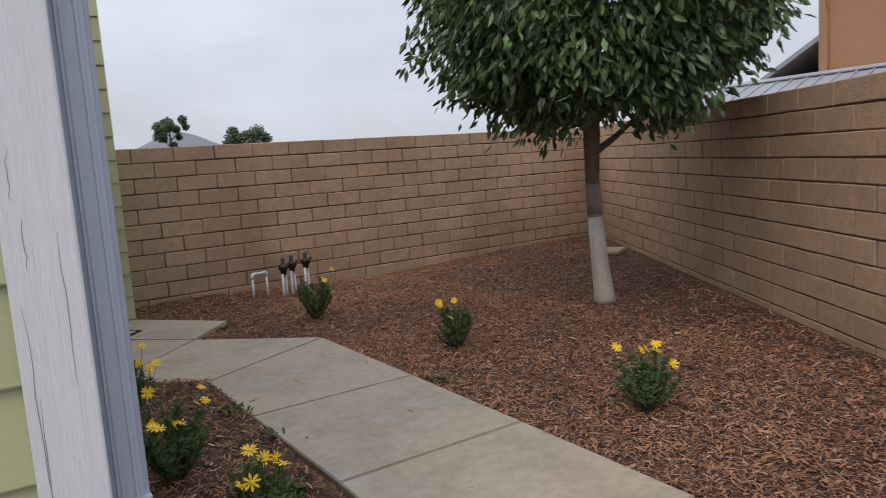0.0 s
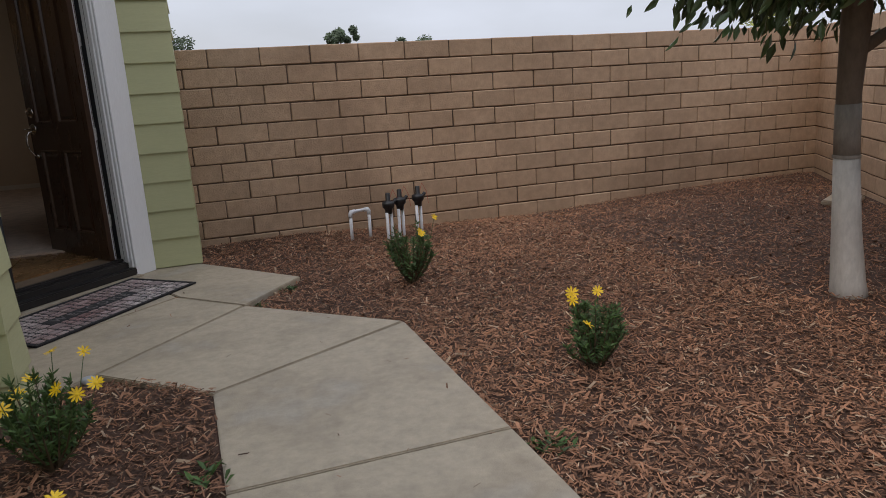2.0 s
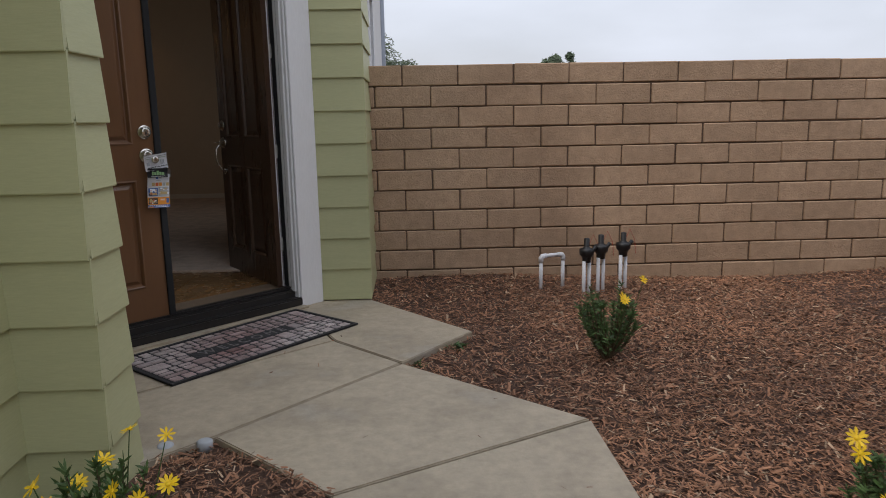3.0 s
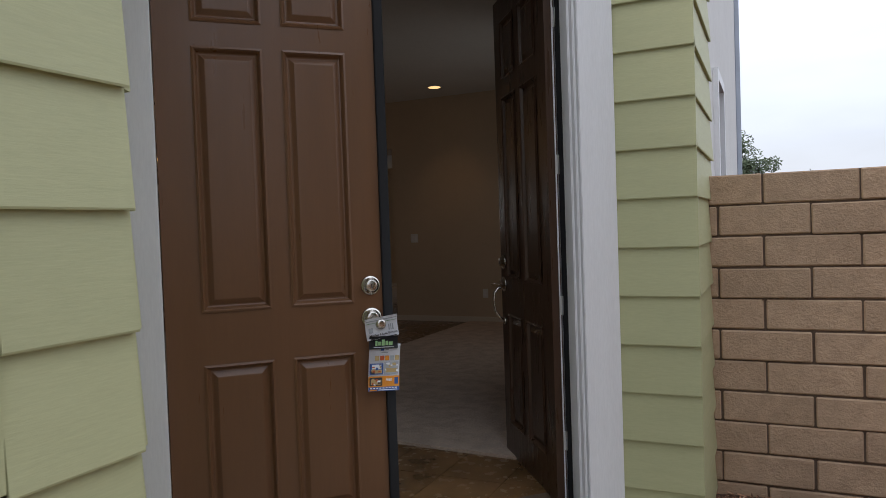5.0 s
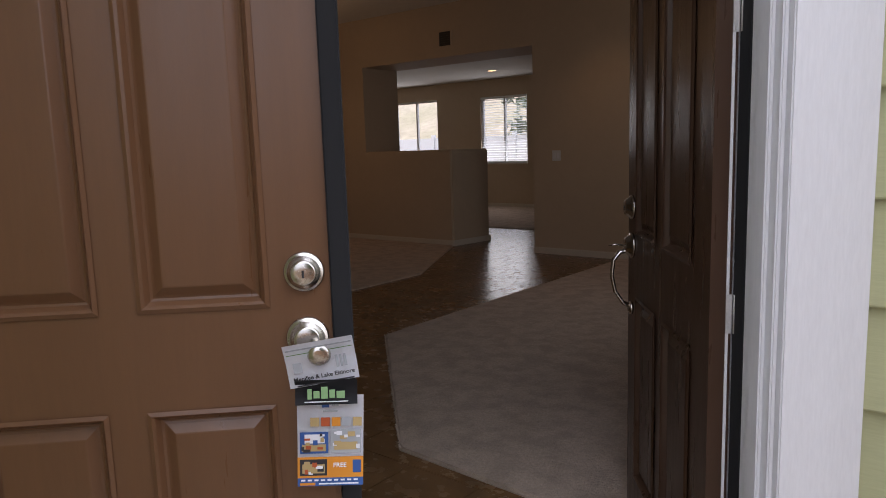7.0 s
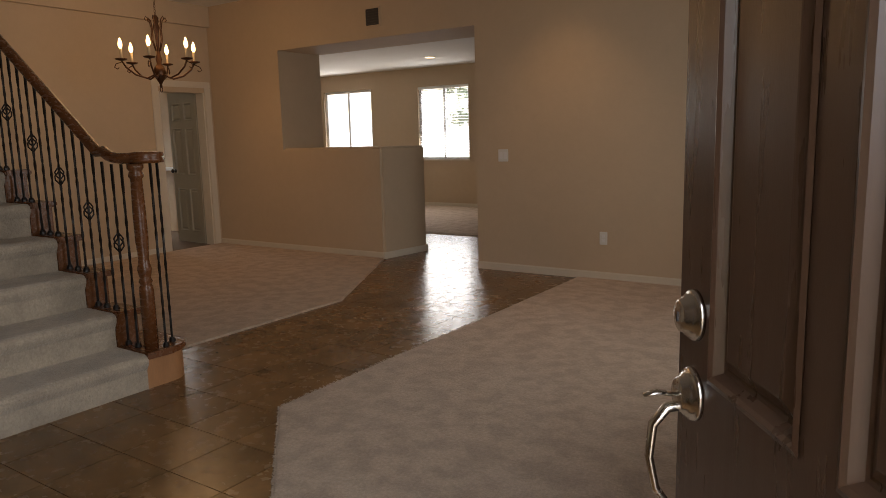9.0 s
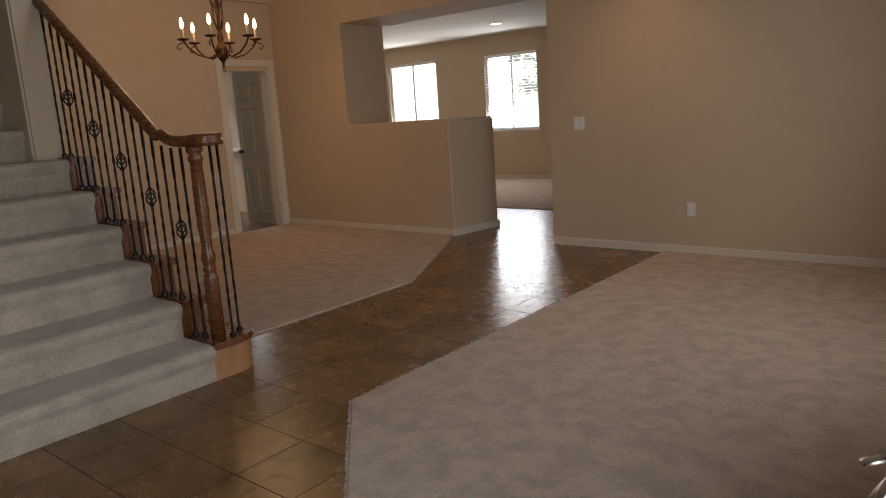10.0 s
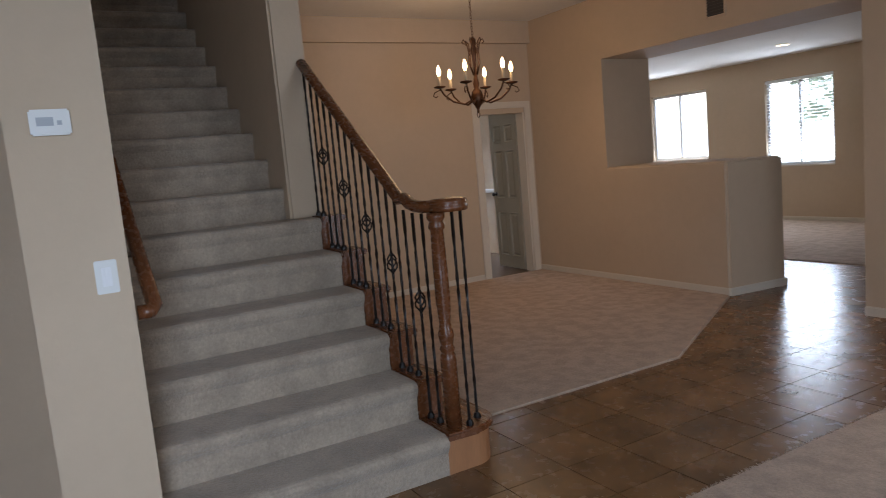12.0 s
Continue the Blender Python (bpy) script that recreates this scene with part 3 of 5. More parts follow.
bm = prism(bmesh.new(), [(-3.6, 4.62), (-1.05, 4.62), (1.2, 6.85), (XR, 6.9), (XR, YB + 0.02), (XL, YB + 0.02), (XL, 8.43), (-4.05, 8.43), (-3.3, 8.3), (-3.3, 7.0), (-3.6, 7.0)], CEIL, CEIL + 0.1)
structure("ceiling", bm, M_CEIL, "white painted entry ceiling", "ceiling")
structure("ceiling_stairwell", boxed(-8.4, -3.2, 6.8, 8.6, 5.8, 5.9), M_CEIL, "white stairwell ceiling", "ceiling")
structure("wall_stairwell_end", boxed(-3.3, -3.16, 6.8, 8.6, CEIL + 0.1, 5.8), M_WALL, "tan wall above the stair foot", "wall")

# floors
structure("floor", prism(bmesh.new(), [(-11, 4.5), (-1.1, 4.62), uv(4.0, -3.97), uv(5.5, -3.97), (1.2, 6.88), (XR + 0.1, 6.88), (XR + 0.1, 17.4), (-11, 17.4)], -0.05, FZ - 0.012), M_GROUT, "brown grouted sub-floor", "floor")


def carpet(name, outline, label, material=M_CARPET, top=FZ + 0.012):
    bm = prism(bmesh.new(), outline, FZ - 0.02, top)
    bmesh.ops.bevel(bm, geom=[e for e in bm.edges if all(v.co.z > top - 0.001 for v in e.verts)], offset=0.01, segments=2, affect="EDGES")
    return structure(name, bm, material, label, "carpet")


carpet("carpet_living", [(-1.70, 8.51), (-0.39, 7.22), (0.75, 7.16), (1.0, 6.96), (XR, 6.9), (XR, YB), (-1.70, YB)], "beige pile carpet of the living room")
carpet("carpet_dining", [(-3.01, 8.75), (-3.01, 10.41), (-3.97, YB - 0.01), (XL, YB - 0.01), (XL, 8.425), (-4.0, 8.425), (-4.0, 8.3)], "pinkish beige carpet of the dining room")
carpet("carpet_family", [(-11, 14.05), (XR, 14.05), (XR, 17.3), (-11, 17.3)], "beige carpet of the family room")
carpet("carpet_side_room", [(-9.6, 8.64), (XL - 0.16, 8.64), (XL - 0.16, 11.2), (-9.6, 11.2)], "beige carpet in the side room")

# baseboards
BB = 0.072


def baseboard(points):
    for (ax, ay), (bx, by) in zip(points, points[1:]):
        d = Vector((bx - ax, by - ay, 0))
        bm = boxed(0, d.length, -0.014, 0, FZ, FZ + BB)
        bmesh.ops.bevel(bm, geom=[e for e in bm.edges if all(v.co.z > FZ + BB - 0.001 and v.co.y < -0.01 for v in e.verts)], offset=0.008, segments=2, affect="EDGES")
        o = part("baseboard", bm, M_BASE)
        o.matrix_basis = Matrix.Translation((ax, ay, 0)) @ Matrix.Rotation(math.atan2(d.y, d.x), 4, "Z")
        tagged(o, "white painted baseboard along the wall foot", "baseboard", "", "structure")


baseboard([(XL, YB), (-3.972, YB), (-3.888, 12.86)])
baseboard([(-2.77, YB), (XR, YB)])
baseboard([(-4.05, 8.42), (XL, 8.42)])
baseboard([(XL, 8.42), (XL, DY0 - 0.09)])
baseboard([(-11, 17.3), (XR, 17.3)])
baseboard([(XR, YB), (XR, 6.95)])
baseboard([(-2.47, 6.8), (-2.47, 7.11)])

# ---- entry doors ----
frame_e = thing("entry_door_frame", DOORWAY, "white painted double entry door frame with wide trim boards", "door frame", "", "structure")


def framed(name, *a, m=M_TRIM, bevel=0.003, label=""):
    return part(name, boxed(*a, bevel=bevel), m, frame_e, label)


framed("trim_board", D_L - 0.186, D_L + 0.002, 3.80, 3.838, 0.0, 2.78)
framed("trim_board", D_R + 0.012, D_R + 0.185, 3.80, 3.838, 0.0, 2.78)
framed("trim_board", D_L - 0.186, D_R + 0.185, 3.80, 3.838, 2.783, 2.95)
framed("brick_mould", D_R - 0.001, D_R + 0.011, 3.815, 3.86, 0.02, 2.62, bevel=0.003)
framed("brick_mould", D_R - 0.013, D_R - 0.002, 3.836, 3.875, 0.1, 2.60, bevel=0.003)
framed("jamb", D_R + 0.002, D_R + 0.036, 3.877, 4.0, 0.1, 2.60)
framed("jamb", D_L - 0.032, D_L - 0.002, 3.842, 4.0, 0.1, 2.60)
framed("jamb", D_L - 0.03, D_R + 0.03, 3.842, 4.0, 2.57, 2.602)
framed("weatherstrip", D_R - 0.006, D_R + 0.0015, 3.8755, 3.884, 0.12, 2.56, m=M_DOORBLACK, bevel=0)
# Black strip standing in for the darkness inside the hinge gap.
framed("gap_seal", D_R - 0.002, D_R + 0.0015, 3.922, 3.962, 0.12, 2.56, m=M_DOORBLACK, bevel=0, label="black strip painted in for the shade of the hinge gap")
sill = thing("threshold", DOORWAY, "black rubber door threshold across the entry", "threshold", "", "structure")
part("sill_nose", boxed(D_L, D_R + 0.02, 3.795, 3.86, 0.012, 0.062, bevel=0.008), M_SILL, sill)
part("sill_top", boxed(D_L, D_R + 0.02, 3.855, 4.0, 0.02, 0.105, bevel=0.008), M_SILL, sill)
part("sill_strip", boxed(D_L, D_R + 0.02, 3.90, 3.94, 0.105, 0.122, bevel=0.005), M_SILL, sill)
part("footing", boxed(D_L - 0.1, D_R + 0.03, 3.75, 3.86, -0.05, 0.011, bevel=0.003), M_CONC, sill)

LW = 0.795


def door_leaf(name, s, place, label, door_h=2.44, panels=None, face=M_DOOR, z_low=0.118, width=LW, double=False):
    """A panelled leaf: hinge line at x = 0, running to s * width; outer face towards -y."""
    root = thing(name, place, label, "door")
    cols = panels[0]
    rows = panels[1]
    bm = bmesh.new()
    back = -0.012 if double else 0.0
    box(bm, *sorted((0, s * width)), -0.028, back, z_low, z_low + door_h)
    part("core", bm, face, root)
    faces = [(-0.045, -0.028)] + ([(-0.012, 0.004)] if double else [])
    for y0, y1 in faces:
        bm = bmesh.new()
        xs = [0] + [q for c in cols for q in c] + [width]
        for a, b in zip(xs[::2], xs[1::2]):
            box(bm, *sorted((s * a, s * b)), y0, y1, z_low, z_low + door_h)
        zs = [z_low] + [q for r in rows for q in r] + [z_low + door_h]
        for c in cols:
            for a, b in zip(zs[::2], zs[1::2]):
                box(bm, *sorted((s * c[0], s * c[1])), y0, y1, a, b)
        part("stile_frame", bm, face, root)
        front = y0 if y0 < -0.02 else y1
        sg = 1 if y0 < -0.02 else -1
        for c in cols:
            for r in rows:
                bm = bmesh.new()
                rings = []
                for inset, dep in ((-0.004, -0.003), (0.004, -0.006), (0.009, -0.001), (0.016, 0.012), (0.021, 0.0135), (0.026, 0.012), (0.042, 0.003), (0.045, 0.0025)):
                    x0, x1, q0, q1 = s * (c[0] + inset), s * (c[1] - inset), r[0] + inset, r[1] - inset
                    rings.append([bm.verts.new((x, front + sg * dep, z)) for x, z in ((x0, q0), (x1, q0), (x1, q1), (x0, q1))])
                for a, b in zip(rings, rings[1:]):
                    for k in range(4):
                        bm.faces.new((a[k], a[(k + 1) % 4], b[(k + 1) % 4], b[k]))
                bm.faces.new(rings[-1])
                bmesh.ops.recalc_face_normals(bm, faces=bm.faces[:])
                part("panel", bm, face, root)
    return root


OUT = Matrix.Rotation(radians(90), 4, "X")   # turned bodies point towards -y


def rose(parent, x, z, y=-0.045, r=0.038, key=True):
    o = part("deadbolt" if key else "rosette", lathe(bmesh.new(), [(r, 0), (r, 0.005), (r * 0.93, 0.009), (r * 0.84, 0.009), (r * 0.8, 0.015), (r * 0.68, 0.017), (r * 0.62, 0.024), (r * 0.52, 0.026), (r * 0.2, 0.027)], 28, Matrix.Translation((x, y, z)) @ OUT), M_NICKEL, parent, "brushed nickel lock", True)
    if key:
        part("keyhole", boxed(x - 0.002, x + 0.002, y - 0.0285, y - 0.026, z - 0.008, z + 0.006), M_DARKPRINT, o)
    return o


P_COLS, P_ROWS = [(0.128, 0.370), (0.447, 0.678)], [(0.30, 0.888), (1.085, 2.035), (2.13, 2.43)]
left = door_leaf("entry_door", 1, DOORWAY @ Matrix.Translation((D_L + 0.004, 3.945, 0)), "closed brown painted panel entry door with hanging flyer", panels=(P_COLS, P_ROWS))
part("astragal", boxed(LW + 0.001, LW + 0.038, -0.056, 0.004, 0.118, 2.56, bevel=0.003), M_DOORBLACK, left, "black edge strip")
rose(left, 0.748, 1.146)
rose(left, 0.748, 1.02, r=0.04, key=False)
part("knob", lathe(bmesh.new(), [(0.012, 0.02), (0.012, 0.03), (0.02, 0.036), (0.022, 0.046), (0.018, 0.053), (0.008, 0.055)], 20, Matrix.Translation((0.771, -0.052, 1.0)) @ OUT), M_NICKEL, left, "", True)

right = door_leaf("entry_door", -1, DOORWAY @ Matrix.Translation((D_R - 0.004, 3.965, 0)) @ Matrix.Rotation(radians(-98.7), 4, "Z"), "brown panelled entry door standing open into the house, darkened for shade", panels=(P_COLS, P_ROWS), face=M_DOORSHADE)
rose(right, -0.735, 1.165)
rose(right, -0.735, 1.045, r=0.04, key=False)
bm = bmesh.new()
tube(bm, [(-0.735, -0.05, 1.03), (-0.735, -0.085, 1.025), (-0.735, -0.105, 1.0), (-0.735, -0.11, 0.95), (-0.735, -0.1, 0.9), (-0.735, -0.075, 0.862), (-0.735, -0.048, 0.85)], [0.011, 0.011, 0.01, 0.009, 0.009, 0.01, 0.013], 10, 0.7)
part("grip_handle", bm, M_NICKEL, right, "curved nickel grip", True)
part("handle_foot", lathe(bmesh.new(), [(0.02, 0), (0.02, 0.008), (0.012, 0.014)], 16, Matrix.Translation((-0.735, -0.045, 0.845)) @ OUT), M_NICKEL, right, "", True)
bm = bmesh.new()
tube(bm, [(-0.735, -0.07, 1.045), (-0.735, -0.1, 1.05), (-0.735, -0.12, 1.046)], [0.006, 0.009, 0.006], 8, 0.4)
part("thumb_latch", bm, M_NICKEL, right, "", True)
for z in (0.40, 1.0, 1.62, 2.26):
    hg = part("hinge", lathe(bmesh.new(), [(0.008, z - 0.042), (0.008, z + 0.042)], 10, Matrix.Translation((0.006, 0.01, 0))), M_HINGE, right, "pale steel hinge", True)
    part("hinge_plate", boxed(0.001, 0.004, -0.012, 0.0, z - 0.042, z + 0.042), M_HINGE, hg)
part("edge_seal", boxed(0.0005, 0.003, -0.012, -0.006, 0.12, 2.55), M_TRIM, right, "pale seal along the hinge edge")

# flyer hanging on the knob
flyer = thing("door_flyer", DOORWAY @ Matrix.Translation((D_L + 0.004 + 0.776, 3.945 - 0.098, 1.0)), "printed paper door hanger flyer on the knob", "flyer")


def card(name, w, h, m, parent, place, thick=0.0012, label=""):
    bm = bmesh.new()
    n = 8
    vs = []
    for i in range(n + 1):
        z = -h / 2 + h * i / n
        y = 0.006 * math.sin(i / n * 3.1)
        vs.append([bm.verts.new((x, y, z)) for x in (-w / 2, w / 2)])
    for a, b in zip(vs, vs[1:]):
        bm.faces.new((a[0], a[1], b[1], b[0]))
    bmesh.ops.solidify(bm, geom=bm.faces[:], thickness=thick)
    o = part(name, bm, m, parent, label)
    o.matrix_basis = place
    return o


def patch(name, x0, x1, z0, z1, m, parent, lift=0.0):
    """A printed patch lying on a curved card."""
    h = 0.085 if parent.name.startswith("top") else 0.16
    bm = bmesh.new()
    n = 4
    vs = []
    for i in range(n + 1):
        z = z0 + (z1 - z0) * i / n
        y = 0.006 * math.sin((z + h / 2) / h * 3.1) - 0.0022 - lift
        vs.append([bm.verts.new((x, y, z)) for x in (x0, x1)])
    for a, b in zip(vs, vs[1:]):
        bm.faces.new((a[0], a[1], b[1], b[0]))
    return part(name, bm, m, parent)


def words(name, text, size, m, parent, place):
    c = bpy.data.curves.new(name, "FONT")
    c.body, c.size, c.extrude, c.align_x = text, size, 0.0002, "CENTER"
    c.offset = size * 0.02
    me_ob = bpy.data.objects.new(name, c)
    scene.collection.objects.link(me_ob)
    dg = bpy.context.evaluated_depsgraph_get()
    me = bpy.data.meshes.new_from_object(me_ob.evaluated_get(dg))
    bpy.data.objects.remove(me_ob)
    me.materials.clear()
    me.materials.append(m)
    ob = new(name, me)
    ob.parent = parent
    ob.matrix_basis = place @ Matrix.Rotation(radians(90), 4, "X")
    return ob


top = card("top_card", 0.128, 0.085, M_PAPER, flyer, pose(-0.002, -0.004, -0.014, 8, -7, 0), label="pale green printed card with a cut hole")
patch("print_band", -0.06, 0.06, 0.03, 0.033, M_GREYPRINT, top)
patch("print_band", -0.06, 0.06, 0.021, 0.0225, M_GREENPRINT, top)
patch("print_band", 0.026, 0.031, -0.016, 0.008, M_GREYPRINT, top)
patch("print_band", 0.034, 0.038, -0.016, 0.008, M_GREYPRINT, top)
patch("print_band", 0.041, 0.046, -0.016, 0.008, M_GREYPRINT, top)
patch("print_seal", -0.052, -0.036, -0.016, 0.004, M_GREYPRINT, top)
patch("print_bar", -0.05, 0.055, -0.041, -0.0382, M_DARKPRINT, top)
words("lettering", "Menifee & Lake Elsinore", 0.0115, M_DARKPRINT, top, pose(0.002, -0.006, -0.0275))
low = card("lower_card", 0.112, 0.16, M_PAPER, flyer, pose(0.006, 0.012, -0.172, 3, 3, 0) @ Matrix.Diagonal((1.1, 1, 1.14, 1)), label="white card with coloured pictures")
fold = card("fold_card", 0.114, 0.05, M_DARKPRINT, flyer, pose(0.004, 0.0, -0.073, 6, 2, 0), label="black printed fold with a green logo")
for x0, x1, q0, q1 in ((-0.034, -0.026, -0.012, 0.008), (-0.023, -0.012, -0.01, 0.004), (-0.009, 0.003, -0.011, 0.012), (0.006, 0.016, -0.01, 0.006), (0.019, 0.034, -0.011, 0.003)):
    part("print_logo", boxed(x0, x1, -0.0035, -0.0022, q0, q1), M_LOGOGREEN, fold)
part("print_bar", boxed(-0.04, 0.04, -0.0035, -0.0022, -0.0185, -0.0168), M_PAPER, fold)
patch("footer", -0.056, 0.056, -0.08, -0.066, M_BLUEPRINT, low)
patch("footer_bar", -0.02, 0.048, -0.0775, -0.075, M_PAPER, low, 0.0004)
patch("footer_bar", -0.052, -0.026, -0.0785, -0.0742, M_ORANGEPRINT, low, 0.0004)
patch("orange_band", -0.056, 0.056, -0.066, -0.03, M_ORANGEPRINT, low)
patch("picture", -0.052, -0.006, -0.062, -0.034, M_DARKPRINT, low, 0.0004)
patch("picture", -0.048, -0.01, -0.058, -0.042, M_TANPRINT, low, 0.0008)
words("lettering", "FREE", 0.011, M_PAPER, low, pose(0.016, -0.0055, -0.045))
patch("picture", 0.038, 0.052, -0.058, -0.036, M_BLUEPRINT, low, 0.0004)
patch("picture", -0.052, -0.004, -0.024, 0.014, M_BLUEPRINT, low)
patch("picture", -0.044, -0.01, -0.006, 0.010, M_PAPER, low, 0.0004)
patch("picture", -0.048, -0.008, -0.02, -0.008, M_TANPRINT, low, 0.0004)
patch("picture", 0.0, 0.052, -0.024, 0.018, M_GREYPRINT, low)
patch("picture", 0.006, 0.046, -0.018, -0.004, M_TANPRINT, low, 0.0004)
for k, m in enumerate((M_TANPRINT, M_REDPRINT, M_ORANGEPRINT, M_GREYPRINT, M_TANPRINT)):
    patch("swatch", -0.034 + k * 0.018, -0.019 + k * 0.018, 0.024, 0.04, m, low)
patch("print_bar", -0.012, 0.012, 0.05, 0.053, M_GREYPRINT, low)
patch("print_logo", -0.014, -0.002, 0.058, 0.067, M_BLUEPRINT, low)
patch("print_logo", 0.002, 0.014, 0.06, 0.066, M_GREYPRINT, low)
pic = random.Random(31)
for bx0, bx1, bz0, bz1, tones in ((-0.05, -0.006, -0.022, 0.012, (M_DARKPRINT, M_TANPRINT, M_REDPRINT, M_BLUEPRINT)), (0.002, 0.05, -0.022, 0.016, (M_PAPER, M_TANPRINT, M_PAPER, M_GREYPRINT)), (-0.05, -0.008, -0.06, -0.036, (M_REDPRINT, M_TANPRINT, M_DARKPRINT, M_PAPER))):
    for q in range(11):
        px, pz = pic.uniform(bx0, bx1 - 0.006), pic.uniform(bz0, bz1 - 0.005)
        patch("print_spot", px, min(bx1, px + pic.uniform(0.004, 0.013)), pz, min(bz1, pz + pic.uniform(0.003, 0.009)), tones[q % 4], low, 0.001 + q * 0.00008)
for q in range(9):
    patch("print_bar", -0.05 + q * 0.0112, -0.043 + q * 0.0112, -0.0715, -0.0685, M_PAPER, low, 0.0004)

# doormat
doormat = thing("doormat", Matrix.Translation((1.0, 5.86, 0.001)) @ Matrix.Rotation(radians(49), 4, "Z"), "black rubber doormat with faded stone pattern before the door", "doormat")
MW, MD = 1.2, 0.56
part("backing", boxed(-MW / 2, MW / 2, -MD / 2, MD / 2, 0, 0.007, bevel=0.003), M_MATBLACK, doormat)
bm = bmesh.new()
for a in ((-MW / 2, MW / 2, -MD / 2, -MD / 2 + 0.022), (-MW / 2, MW / 2, MD / 2 - 0.022, MD / 2), (-MW / 2, -MW / 2 + 0.022, -MD / 2 + 0.023, MD / 2 - 0.023), (MW / 2 - 0.022, MW / 2, -MD / 2 + 0.023, MD / 2 - 0.023)):
    box(bm, *a, 0.006, 0.012, 0.002)
part("border", bm, M_MATBLACK, doormat)
rng = random.Random(5)


def stones(x0, x1, y0, y1):
    """Splits a field of the mat into uneven stone pads."""
    w, d = x1 - x0, y1 - y0
    if w > 0.2 or (w > 0.085 and w > d * 1.25 and rng.random() < 0.78):
        c = x0 + w * rng.uniform(0.35, 0.65)
        stones(x0, c, y0, y1)
        stones(c, x1, y0, y1)
    elif d > 0.11 or (d > 0.075 and rng.random() < 0.75):
        c = y0 + d * rng.uniform(0.38, 0.62)
        stones(x0, x1, y0, c)
        stones(x0, x1, c, y1)
    else:
        part("pad", boxed(x0 + 0.0062, x1 - 0.0062, y0 + 0.0062, y1 - 0.0062, 0.006, 0.0115, bevel=0.004), M_MATBASE, doormat)


stones(-MW / 2 + 0.026, MW / 2 - 0.026, -MD / 2 + 0.026, -0.052)
stones(-MW / 2 + 0.026, MW / 2 - 0.026, 0.052, MD / 2 - 0.026)
stones(-MW / 2 + 0.026, -0.315, -0.05, 0.05)
stones(0.315, MW / 2 - 0.026, -0.05, 0.05)
part("name_panel", boxed(-0.308, 0.308, -0.046, 0.046, 0.006, 0.009, bevel=0.002), M_MATBLACK, doormat)
M_MATLETTER = mat("worn_grey_mat_rubber", (0.17, 0.155, 0.15), 0.8, scale=12, amount=0.5, bump=0.5, fine=0.2)
word = bpy.data.curves.new("welcome", "FONT")
word.body, word.size, word.extrude, word.align_x, word.space_character = "WELCOME", 0.088, 0.0015, "CENTER", 1.45
word_ob = new("welcome", word)
word_mesh = bpy.data.meshes.new_from_object(word_ob)
bpy.data.objects.remove(word_ob)
word_mesh.materials.clear()
word_mesh.materials.append(M_MATLETTER)
lettering = new("lettering", word_mesh)
lettering.parent = doormat
lettering.matrix_basis = Matrix.Translation((0, -0.031, 0.0105))

# east window beside the walk
win_e = thing("window_1", (0.66, 0, 0), "white framed window in the green siding wall", "window", "", "structure")
wy0, wy1, wz0, wz1 = CY + 0.09 + 0.78, CY + 0.09 + 1.99, 0.98, 2.2
for nm, a in (("window_sill", (-0.02, 0.05, wy0 - 0.1, wy1 + 0.1, wz0 - 0.10, wz0)), ("window_frame", (-0.02, 0.038, wy0 - 0.09, wy0, wz0, wz1)), ("window_frame", (-0.02, 0.038, wy1, wy1 + 0.09, wz0, wz1)), ("window_frame", (-0.02, 0.038, wy0 - 0.09, wy1 + 0.09, wz1, wz1 + 0.1)), ("sash", (-0.06, -0.02, wy0, wy0 + 0.05, wz0, wz1)), ("sash", (-0.06, -0.02, wy1 - 0.05, wy1, wz0, wz1)), ("sash", (-0.06, -0.02, wy0 + 0.05, wy1 - 0.05, wz0, wz0 + 0.05)), ("sash", (-0.06, -0.02, wy0 + 0.05, wy1 - 0.05, wz1 - 0.05, wz1))):
    part(nm, boxed(*a, bevel=0.004), M_TRIM, win_e)
part("pane", boxed(-0.045, -0.04, wy0 + 0.05, wy1 - 0.05, wz0 + 0.05, wz1 - 0.05), M_GLASS, win_e).visible_shadow = False
structure("wall_room_behind_window", boxed(-2.0, -1.9, CY + 0.2, 4.4, 0, 3.2), M_WALL, "tan wall of the room behind the window", "wall")

# ---- stairs ----
RS, TR, SX, NST = 0.194, 0.2715, -2.507, 16
stairs = thing("staircase", (0, 0, FZ), "carpeted staircase with oak tread ends rising from the entry", "staircase")
